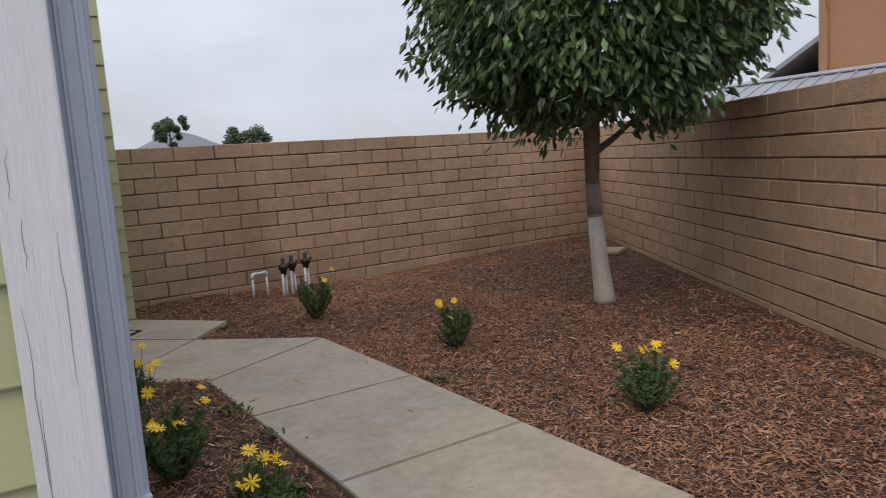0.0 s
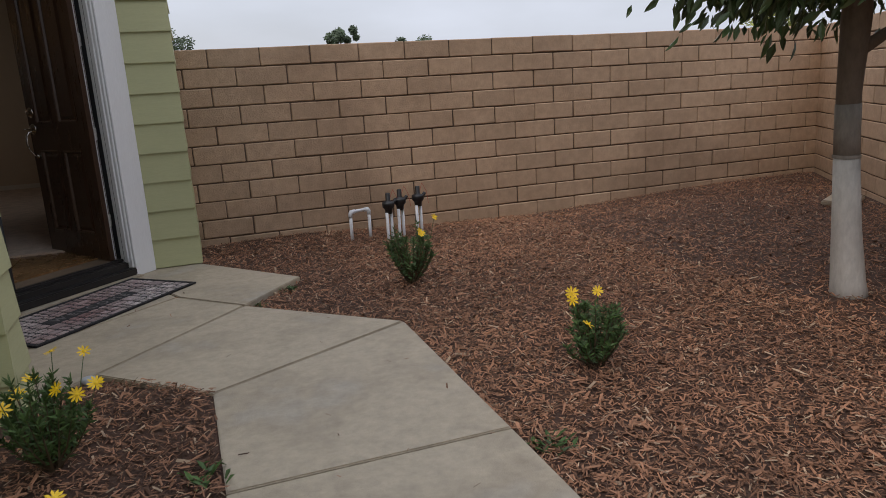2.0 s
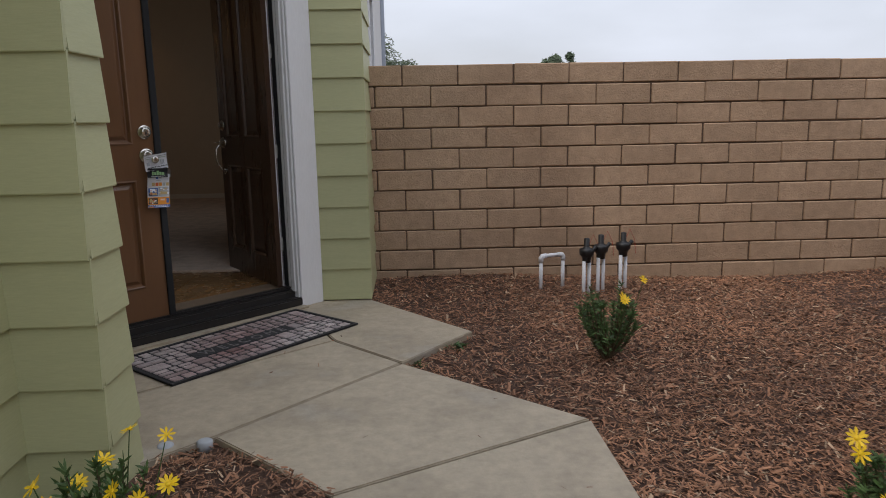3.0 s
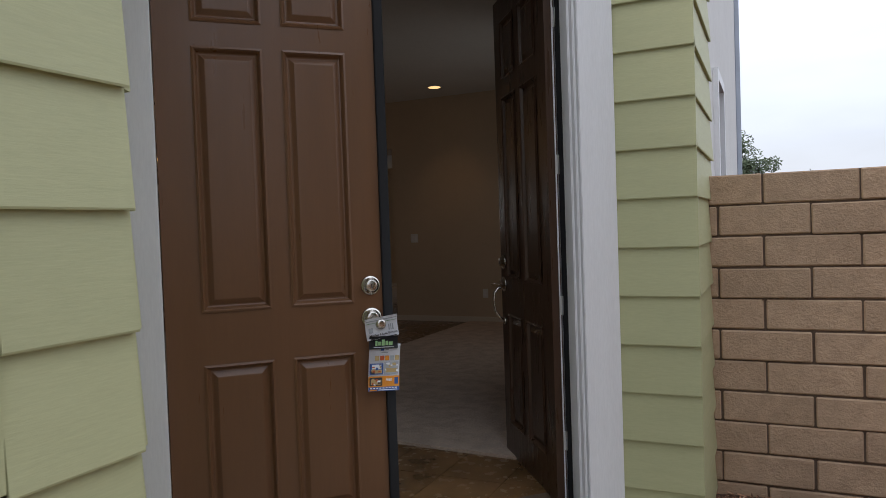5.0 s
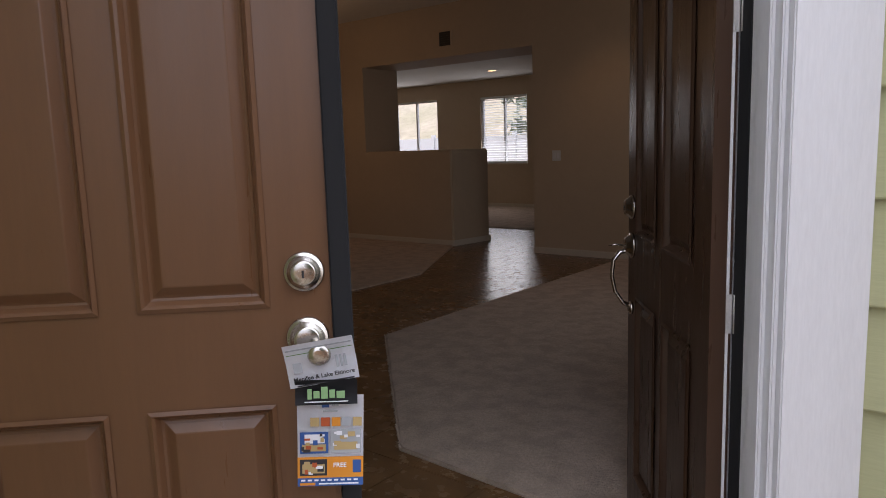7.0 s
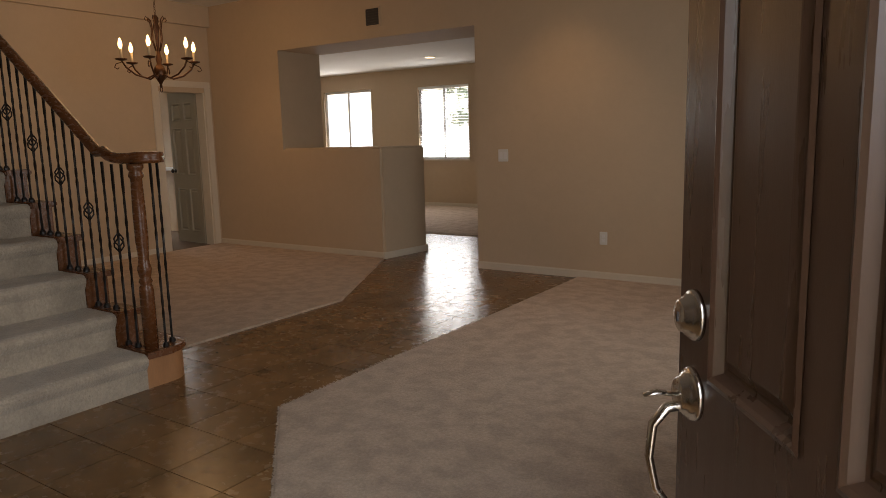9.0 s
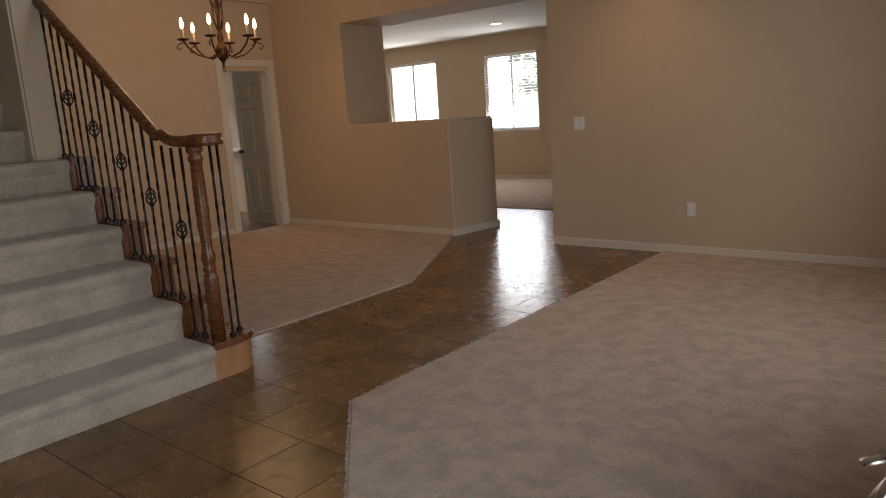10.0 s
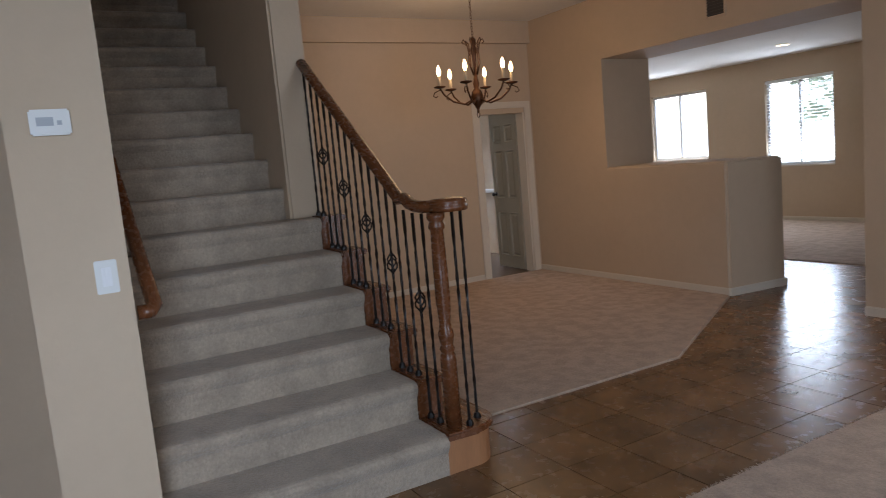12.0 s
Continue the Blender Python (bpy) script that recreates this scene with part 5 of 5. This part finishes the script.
def neighbour_house():
    o = thing("neighbour_house", (14, 0, 0), "orange-tan stucco house with grey roof beyond the wall", "house")
    part("wall", boxed(0, 7.0, -6.0, 7.25, -0.1, 5.4), M_STUCCO_O, o, "orange-tan stucco wall")
    part("corner_trim", boxed(-0.05, -0.001, 7.12, 7.28, -0.1, 5.4), M_STUCCO_O, o)
    part("wing_wall", boxed(0.4, 6.0, 7.26, 9.4, -0.1, 2.3), M_STUCCO_W, o)
    bm = bmesh.new()
    q = [bm.verts.new(p) for p in ((0.0, 7.26, 3.0), (0.0, 8.5, 2.32), (6.0, 8.5, 2.32), (6.0, 7.26, 3.0), (0.0, 7.26, 3.1), (0.0, 8.5, 2.42), (6.0, 8.5, 2.42), (6.0, 7.26, 3.1))]
    for f in ((0, 1, 2, 3), (4, 7, 6, 5), (0, 4, 5, 1), (1, 5, 6, 2), (2, 6, 7, 3), (3, 7, 4, 0)):
        bm.faces.new([q[i] for i in f])
    part("roof", bm, M_ROOF, o, "pale grey sloping roof")
    part("gable", prism(bmesh.new(), [(0.42, 7.265), (0.5, 7.265), (0.5, 8.4), (0.42, 8.4)], 2.301, 2.33), M_STUCCO_W, o)
    slope = Matrix.Translation((12.6, 0, 1.72)) @ Matrix.Rotation(radians(-24), 4, "Y")
    cover = thing("patio_cover", slope, "pale grey ribbed patio cover beyond the block wall", "patio cover")
    part("roof_sheet", boxed(0, 1.45, -5.0, 10.2, 0, 0.03), M_ROOF, cover)
    for k in range(50):
        y = -4.9 + k * 0.3
        part("rib", boxed(0, 1.45, y, y + 0.04, 0.031, 0.05), M_ROOF, cover)
    part("fascia", boxed(-0.04, -0.001, -5.0, 10.2, -0.12, 0.04), M_VINYL, cover)
    part("ridge_cap", boxed(1.35, 1.5, -5.0, 10.2, 0.051, 0.075), M_ROOF, cover)
    for y in (-4.5, 0.5, 5.5, 10.0):
        part("post", boxed(0.1, 0.2, y, y + 0.1, -1.9, -0.001), M_VINYL, cover)


neighbour_house()
stucco = structure("wall_house_stucco", boxed(1.30, 1.44, 7.58, 17.6, -0.1, 6.0), M_STUCCO_W, "white stucco side wall of the house", "wall")
sw = thing("window_5", (1.44, 0, 0), "white trimmed window in the stucco side wall", "window", "", "structure")
for y0, y1, q0, q1 in ((10.9, 11.0, 1.5, 2.8), (11.8, 11.9, 1.5, 2.8), (11.0, 11.8, 1.5, 1.6), (11.0, 11.8, 2.7, 2.8)):
    part("window_frame", boxed(0.001, 0.05, y0, y1, q0, q1), M_TRIM, sw)
part("pane", boxed(0.002, 0.006, 11.0, 11.8, 1.6, 2.7), plain("dark_window_pane", (0.05, 0.06, 0.07), 0.05), sw)
dp = thing("side_downspout", (1.47, 15.9, 0), "grey downspout on the stucco side wall", "downspout")
part("pipe", boxed(-0.03, 0.04, -0.04, 0.04, -0.05, 5.8, bevel=0.01), M_SPOUT, dp)

# ---- front yard things ----


def shrub(name, x, y, h, r, flowers, label, seed):
    """A feathery daisy bush: woody stems, many fine leaflets, yellow flowers with petals."""
    rng = random.Random(seed)
    o = thing(name, (x, y, ground_z(x, y) - 0.01), label, "shrub", "yellow daisy shrubs")
    v, f = [], []
    bm = bmesh.new()
    for k in range(40):
        a, rad = rng.uniform(0, 6.28), math.sqrt(rng.uniform(0.0, 1.0))
        top = Vector((math.cos(a) * r * rad * 0.85, math.sin(a) * r * rad * 0.85, h * rng.uniform(0.6, 1.08) * (1 - 0.35 * rad ** 3)))
        mid = Vector((top.x * 0.62, top.y * 0.62, top.z * 0.5))
        base = Vector((rng.uniform(-0.02, 0.02), rng.uniform(-0.02, 0.02), 0))
        tube(bm, [base, mid, top], [0.0055, 0.0035, 0.0015], 4)
        for q in range(62):
            t = 1.04 - 0.8 * rng.random() ** 1.4
            p = base.lerp(mid, t * 2) if t < 0.5 else mid.lerp(top, (t - 0.5) * 2)
            d = Vector((rng.gauss(0, 0.8), rng.gauss(0, 0.8), rng.uniform(0.2, 1.5))).normalized() * rng.uniform(0.018, 0.042)
            w = d.orthogonal().normalized() * rng.uniform(0.0018, 0.0034)
            i = len(v)
            v += [tuple(p - w), tuple(p + w), tuple(p + d * 0.6 + w * 1.2), tuple(p + d), tuple(p + d * 0.6 - w * 1.2)]
            f.append((i, i + 1, i + 2, i + 3, i + 4))
    tagged(part("woody_base", bm, M_STEM, o), "", "", "", "stuff")
    tagged(from_faces("foliage", v, f, M_SHRUB, o), "fine feathery green leaves", "", "", "stuff")
    for k in range(flowers):
        a, rr = rng.uniform(0, 6.28), r * math.sqrt(rng.uniform(0.05, 1.1))
        c = Vector((math.cos(a) * rr, math.sin(a) * rr, h * rng.uniform(0.86, 1.16)))
        nrm = Vector((rng.gauss(0.1, 0.5), rng.gauss(-0.6, 0.5), rng.uniform(0.4, 1.2))).normalized()
        s1 = nrm.orthogonal().normalized()
        s2 = nrm.cross(s1)
        size = rng.uniform(0.025, 0.035)
        bm = bmesh.new()
        np_ = rng.randint(8, 11)
        for q in range(np_):
            b = 2 * math.pi * q / np_ + rng.uniform(-0.12, 0.12)
            d = (math.cos(b) * s1 + math.sin(b) * s2)
            e = (-math.sin(b) * s1 + math.cos(b) * s2) * size * 0.15
            up = nrm * size * rng.uniform(-0.1, 0.25)
            bm.faces.new([bm.verts.new(p) for p in (c + d * size * 0.15 - e * 0.5, c + d * size * 0.15 + e * 0.5, c + d * size * 0.7 + e + up * 0.6, c + d * size + up, c + d * size * 0.7 - e + up * 0.6)])
        fl = part("flower", bm, M_PETAL, o, "yellow daisy flower")
        part("flower_centre", lathe(bmesh.new(), [(size * 0.24, 0), (size * 0.2, size * 0.12), (size * 0.05, size * 0.16)], 8, Matrix.Translation(c) @ nrm.to_track_quat("Z", "Y").to_matrix().to_4x4()), M_PETAL, fl)
        bm = bmesh.new()
        tube(bm, [c * 0.75 - Vector((0, 0, h * 0.15)), c], [0.002, 0.0015], 4)
        part("stalk", bm, M_SHRUB, fl)
    return o


shrub("daisy_shrub", 3.22, 3.80, 0.29, 0.17, 4, "small green daisy shrub with few yellow flowers", 1)
shrub("daisy_shrub", 3.24, 2.12, 0.32, 0.19, 7, "loose daisy shrub with several yellow flowers", 2)
shrub("daisy_shrub", 2.92, 5.52, 0.38, 0.19, 3, "green daisy shrub before the sprinkler valves", 3)
shrub("daisy_shrub", 1.13, 3.80, 0.34, 0.17, 9, "dark daisy shrub with yellow flowers beside the pillar", 4)
shrub("daisy_shrub", 1.17, 2.86, 0.32, 0.18, 11, "daisy shrub with many yellow flowers beside the walkway", 5)
shrub("daisy_shrub", 1.28, 2.05, 0.30, 0.15, 8, "low daisy shrub with bright yellow flowers", 6)


def weed(x, y, n, size, seed):
    rng = random.Random(seed)
    o = thing("weed", (x, y, ground_z(x, y)), "small green weed growing in the mulch", "weed", "weeds")
    v, f = [], []
    for k in range(n):
        a = rng.uniform(0, 6.28)
        p = Vector((rng.gauss(0, size * 0.4), rng.gauss(0, size * 0.4), 0))
        d = Vector((math.cos(a), math.sin(a), rng.uniform(0.3, 1.2))).normalized() * size * rng.uniform(0.4, 0.9)
        w = Vector((-math.sin(a), math.cos(a), 0)) * size * 0.09
        i = len(v)
        v += [tuple(p - w * 0.4), tuple(p + w * 0.4), tuple(p + d * 0.6 + w), tuple(p + d + Vector((0, 0, -size * 0.1))), tuple(p + d * 0.6 - w)]
        f.append((i, i + 1, i + 2, i + 3, i + 4))
    from_faces("leaves", v, f, M_SHRUB, o)


for i, (x, y, n, s) in enumerate(((2.73, 3.27, 40, 0.09), (1.62, 3.52, 22, 0.10), (1.64, 3.06, 20, 0.09), (1.50, 2.42, 70, 0.10), (1.38, 2.30, 50, 0.10), (2.16, 5.76, 26, 0.08), (1.95, 5.50, 30, 0.05), (1.48, 2.7, 20, 0.06), (5.9, 2.6, 30, 0.1))):
    weed(x, y, n, s, 40 + i)


# irrigation: bent pipe and three valves
def pipe(bm, pts, r=0.0135):
    tube(bm, pts, r, 12)


arch = thing("pvc_arch", (2.93, 7.02, 0.0), "white PVC pipe arch standing by the block wall", "pipe")
bm = bmesh.new()
pipe(bm, [(-0.085, -0.03, -0.1), (-0.085, -0.03, 0.19)])
part("upright", bm, M_PVC, arch, "", True)
bm = bmesh.new()
pipe(bm, [(0.085, 0.03, -0.1), (0.085, 0.03, 0.19)])
part("upright", bm, M_PVC, arch, "", True)
bm = bmesh.new()
pipe(bm, [(-0.07, -0.025, 0.21), (0.07, 0.025, 0.21)])
part("crossbar", bm, M_PVC, arch, "", True)
for s in (-1, 1):
    bm = bmesh.new()
    tube(bm, [(0.085 * s, 0.03 * s, 0.165), (0.085 * s, 0.03 * s, 0.195), (0.078 * s, 0.028 * s, 0.208), (0.045 * s, 0.016 * s, 0.21)], 0.0175, 12)
    part("elbow", bm, M_PVC, arch, "", True)


def valve(x, y, h):
    o = thing("sprinkler_valve", (x, y, 0.0), "black sprinkler valve on two white PVC risers", "sprinkler valve", "sprinkler valves")
    for dx in (-0.022, 0.022):
        bm = bmesh.new()
        pipe(bm, [(dx, 0.01 if dx > 0 else -0.02, -0.15), (dx, 0.01 if dx > 0 else -0.02, h - 0.12)], 0.0125)
        part("riser", bm, M_PVC, o, "white PVC riser", True)
    part("valve_body", lathe(bmesh.new(), [(0.03, h - 0.13), (0.032, h - 0.10), (0.036, h - 0.09), (0.05, h - 0.075), (0.052, h - 0.05), (0.05, h - 0.035), (0.03, h - 0.03), (0.02, h - 0.02), (0.02, h + 0.035), (0.014, h + 0.04)], 14), M_BLACK, o, "black plastic valve body", True)
    part("solenoid", lathe(bmesh.new(), [(0.014, -0.01), (0.014, 0.05)], 10, Matrix.Translation((0.035, 0, h - 0.06)) @ Matrix.Rotation(radians(35), 4, "Y")), M_BLACK, o, "", True)
    bm = bmesh.new()
    tube(bm, [(0.02, 0, h), (0.05, 0.02, h + 0.06), (0.09, 0.03, h - 0.02), (0.1, 0.03, h - 0.12)], 0.002, 5)
    part("wire", bm, M_RED, o)
    return o


valve(3.14, 6.86, 0.315)
valve(3.25, 6.90, 0.33)
valve(3.42, 6.94, 0.335)

stone = tagged(part("stepping_stone", boxed(-0.2, 0.2, -0.13, 0.13, 0, 0.045, bevel=0.012), M_CONC), "flat pale concrete paver lying on the mulch", "paver")
stone.matrix_basis = Matrix.Translation((6.9, 5.85, ground_z(6.9, 5.85) + 0.01)) @ Matrix.Rotation(radians(30), 4, "Z")
for x, y in ((0.99, 4.62), (1.13, 4.64)):
    cap = thing("lawn_sprinkler", (x, y, 0.0), "small grey sprinkler cap flush by the walkway", "sprinkler", "sprinkler caps")
    part("cap", lathe(bmesh.new(), [(0.03, -0.03), (0.03, 0.004), (0.022, 0.009), (0.008, 0.009)], 16), M_GREYPRINT, cap, "", True)

# ---- tree ----


def leafy_tree():
    rng = random.Random(11)
    o = thing("bottle_tree", (4.86, 3.98, -0.05), "leafy green tree with white painted lower trunk", "tree")
    trunk = [(0.0, 0.0, 0.0), (-0.015, 0, 0.12), (-0.05, 0.0, 0.4), (-0.085, 0.0, 0.78)]
    bm = bmesh.new()
    tube(bm, trunk, [0.1, 0.084, 0.07, 0.06], 20)
    part("painted_trunk", bm, M_WHITEWASH, o, "white painted trunk base", True)
    bm = bmesh.new()
    tube(bm, [(-0.085, 0, 0.775), (-0.10, 0, 1.1), (-0.085, 0, 1.45), (-0.06, 0.02, 1.9), (-0.05, 0.03, 2.5), (0, 0, 3.3)], [0.058, 0.057, 0.068, 0.056, 0.042, 0.02], 18)
    part("trunk", bm, M_BARK, o, "grey-brown bark trunk", True)
    bm = bmesh.new()
    tube(bm, [(-0.0855, 0, 0.79), (-0.0935, 0, 0.92), (-0.0985, 0, 1.04)], [0.0605, 0.0598, 0.0592], 20)
    part("faded_band", bm, M_FADED, o, "grey worn paint over bark", True)
    part("tie_band", lathe(bmesh.new(), [(0.06, 0.772), (0.066, 0.774), (0.066, 0.788), (0.06, 0.79)], 18, Matrix.Translation((-0.0855, 0, 0))), M_FADED, o, "grey tie round the trunk")
    bm = bmesh.new()
    tube(bm, [(-0.08, -0.01, 1.28), (0.14, -0.04, 1.4), (0.32, -0.06, 1.52), (0.6, -0.1, 1.85), (0.8, -0.1, 2.3)], [0.035, 0.026, 0.02, 0.014, 0.006], 8)
    part("limb", bm, M_BARK, o, "", True)
    limbs = []
    for k in range(18):
        a = 2.399 * k
        z0 = 1.5 + 0.085 * k
        r = rng.uniform(0.8, 1.25) * (1.0 if k < 12 else 0.7)
        p0 = Vector((-0.07, 0.01, z0))
        p1 = p0 + Vector((math.cos(a) * r * 0.5, math.sin(a) * r * 0.5, 0.32))
        p2 = p0 + Vector((math.cos(a) * r, math.sin(a) * r, rng.uniform(0.25, 0.6)))
        bm = bmesh.new()
        tube(bm, [p0, p1, p2], [0.03, 0.018, 0.006], 7)
        part("limb", bm, M_BARK, o, "", True)
        limbs.append((p0, p1, p2))
    v, f = [], []

    def leaf(p, d, size):
        side = d.cross(Vector((rng.gauss(0, 1), rng.gauss(0, 1), rng.gauss(0, 1)))).normalized() * size * 0.185
        fold = d.cross(side).normalized() * size * 0.06
        i = len(v)
        v.extend(tuple(q) for q in (p, p + d * size * 0.4 + side + fold, p + d * size * 0.75 + side * 0.6 + fold, p + d * size, p + d * size * 0.75 - side * 0.6 + fold, p + d * size * 0.4 - side + fold, p + d * size * 0.5))
        f.extend([(i, i + 1, i + 6), (i + 1, i + 2, i + 6), (i + 2, i + 3, i + 6), (i, i + 6, i + 5), (i + 6, i + 4, i + 5), (i + 6, i + 3, i + 4)])

    clumps = []
    for k in range(400):
        a, t = rng.uniform(0, 6.283), rng.uniform(-1, 1)
        wob = 1 + 0.22 * noise.noise(Vector((math.cos(a) * 1.6, math.sin(a) * 1.6, t * 2)))
        rad = math.sqrt(max(0, 1 - t * t)) if t > 0 else math.sqrt(max(0, 1 - (t * 0.95) ** 2)) ** 0.75
        rr = 1.36 * rad * wob * rng.uniform(0.45, 1.0) ** 0.5
        clumps.append(Vector((0.03 + math.cos(a) * rr, math.sin(a) * rr, 2.8 + t * (1.15 if t < 0 else 1.45) * wob)))
    for c in clumps:
        if c.z < 1.62 and math.hypot(c.x, c.y) < 0.5:
            continue
        out = Vector((c.x, c.y, 0)).normalized()
        for q in range(115):
            p = c + Vector((rng.gauss(0, 0.12), rng.gauss(0, 0.12), rng.gauss(0, 0.10)))
            d = (out * rng.uniform(0.0, 0.9) + Vector((rng.gauss(0, 0.4), rng.gauss(0, 0.4), -rng.uniform(0.4, 1.25)))).normalized()
            leaf(p, d, rng.uniform(0.07, 0.122))
    tagged(from_faces("crown", v, f, M_LEAF, o), "drooping glossy dark green leaves", "", "", "stuff")


leafy_tree()

# ---- mulch chips ----


def chips():
    rng = random.Random(2)
    v, f = [], []
    pale_v, pale_f = [], []

    def inside(poly, x, y):
        c = False
        for (ax, ay), (bx, by) in zip(poly, poly[1:] + poly[:1]):
            if (ay > y) != (by > y) and x < (bx - ax) * (y - ay) / (by - ay) + ax:
                c = not c
        return c

    n = 0
    while n < 165000:
        near = rng.random() < 0.5
        x, y = (rng.uniform(0.7, 4.6), rng.uniform(0.6, 7.4)) if near else (rng.uniform(2.6, 8.2), rng.uniform(0.2, 7.4))
        if x > 4.70 + 0.613 * (y - 1.71) - 0.05 or (x < 1.0 and y > 4.1):
            continue
        on = x < 2.7 and any(inside(s, x, y) for s in slabs)
        if on and rng.random() > 0.0012:
            continue
        z = (0.004 if on else ground_z(x, y)) + rng.uniform(0.0, 0.014)
        a = rng.uniform(0, 6.283)
        big = rng.random() < 0.06
        ln = rng.uniform(0.006, 0.019) * (1.8 if big else 1)
        w = ln * rng.uniform(0.13, 0.34)
        d = Vector((math.cos(a), math.sin(a), rng.gauss(0, 0.35))).normalized()
        e = Vector((-math.sin(a), math.cos(a), rng.gauss(0, 0.4))).normalized()
        h = d.cross(e).normalized() * w * 0.45
        p = Vector((x, y, z + 0.004))
        dv, df = (pale_v, pale_f) if rng.random() < 0.07 else (v, f)
        i = len(dv)
        dv.extend(tuple(q) for q in (p - d * ln - e * w * 0.5, p + d * ln - e * w, p + d * ln * 0.9 + e * w * 0.4, p - d * ln * 0.8 + e * w, p + h))
        df.extend([(i, i + 1, i + 4), (i + 1, i + 2, i + 4), (i + 2, i + 3, i + 4), (i + 3, i, i + 4)])
        n += 1
    tagged(from_faces("bark_chips", v, f, M_CHIP), "shredded brown bark chips spread over the ground", "mulch", "", "stuff")
    tagged(from_faces("pale_chips", pale_v, pale_f, M_STRAW), "pale dry wood chips scattered in the mulch", "mulch", "", "stuff")


chips()


def carpet_tufts():
    """Loose pile along the cut carpet edge by the tiles."""
    rng = random.Random(8)
    v, f = [], []
    line = [(-1.70, 10.5), (-1.70, 8.51), (-0.39, 7.22), (0.7, 7.16)]
    for (ax, ay), (bx, by) in zip(line, line[1:]):
        n = int(math.hypot(bx - ax, by - ay) / 0.004)
        for k in range(n):
            t = rng.random()
            p = Vector((ax + (bx - ax) * t, ay + (by - ay) * t, FZ + rng.uniform(0.001, 0.012)))
            d = Vector((rng.gauss(-0.5, 0.6), rng.gauss(-0.4, 0.6), rng.gauss(0.1, 0.5))).normalized() * rng.uniform(0.006, 0.016)
            s = d.orthogonal().normalized() * 0.003
            u = d.cross(s).normalized() * 0.003
            i = len(v)
            v.extend(tuple(q) for q in (p + s, p - s * 0.5 + u, p - s * 0.5 - u, p + d))
            f.extend([(i, i + 1, i + 3), (i + 1, i + 2, i + 3), (i + 2, i, i + 3)])
    tagged(from_faces("carpet_fringe", v, f, M_CARPET), "frayed pile along the cut carpet edge", "carpet", "", "stuff")


carpet_tufts()

# ---- floor tiles ----


def tiles():
    root = tagged(new("tile_floor"), "mottled brown ceramic floor tiles of the hall", "tile floor", "", "structure")
    size, gap = 0.33, 0.005
    hall = [(-3.0, 7.12), (-3.02, 10.40), (-3.96, 12.16), (-3.9, 12.85), (-6.5, 13.0), (-6.5, 14.04), (-2.0, 14.04), (-2.0, 12.7), (-2.76, 12.6), (-2.76, 12.16), (-1.705, 12.16), (-1.705, 8.505), (-0.395, 7.215), (0.75, 7.15), (1.0, 6.85), (-1.2, 4.62), (-3.55, 4.62), (-3.55, 6.8), (-2.46, 6.8), (-2.46, 7.12)]

    def clip(poly, axis, val, keep_less):
        out = []
        for p, q in zip(poly, poly[1:] + poly[:1]):
            pin, qin = ((p[axis] <= val) == keep_less), ((q[axis] <= val) == keep_less)
            if pin:
                out.append(p)
            if pin != qin:
                t = (val - p[axis]) / (q[axis] - p[axis])
                out.append((p[0] + t * (q[0] - p[0]), p[1] + t * (q[1] - p[1])))
        return out

    x = -6.53
    while x < 1.0:
        y = 8.13 - size * 11
        while y < 14.1:
            c = clip(clip(clip(clip(hall, 0, x + gap / 2, False), 0, x + size - gap / 2, True), 1, y + gap / 2, False), 1, y + size - gap / 2, True)
            pts = []
            for p in c:
                if not pts or math.hypot(p[0] - pts[-1][0], p[1] - pts[-1][1]) > 0.002:
                    pts.append(p)
            if len(pts) > 2 and math.hypot(pts[0][0] - pts[-1][0], pts[0][1] - pts[-1][1]) < 0.002:
                pts.pop()
            area = abs(sum(p[0] * q[1] - q[0] * p[1] for p, q in zip(pts, pts[1:] + pts[:1]))) / 2 if len(pts) > 2 else 0
            if area > 0.0015:
                n = len(pts)
                me_v = [(*p, FZ - 0.014) for p in pts] + [(*p, FZ) for p in pts]
                me_f = [tuple(range(n, 2 * n))] + [(i, (i + 1) % n, n + (i + 1) % n, n + i) for i in range(n)]
                from_faces("tile", me_v, me_f, M_TILE, root)
            y += size
        x += size


tiles()
block_wall("block_wall_north", Vector((1.64, 7.405, 0)), Vector((1, 0, 0)), 6.75, 1.575, 12, 0.15, True, "tan concrete block garden wall in running bond", (0.0, 5.6), 0.2505)
block_wall("block_wall_east", EAST_A, EAST_DIR, 12.0, 1.575, 12, 0.15, True, "tan concrete block boundary wall with broad dark patches", (0.9, 7.2))
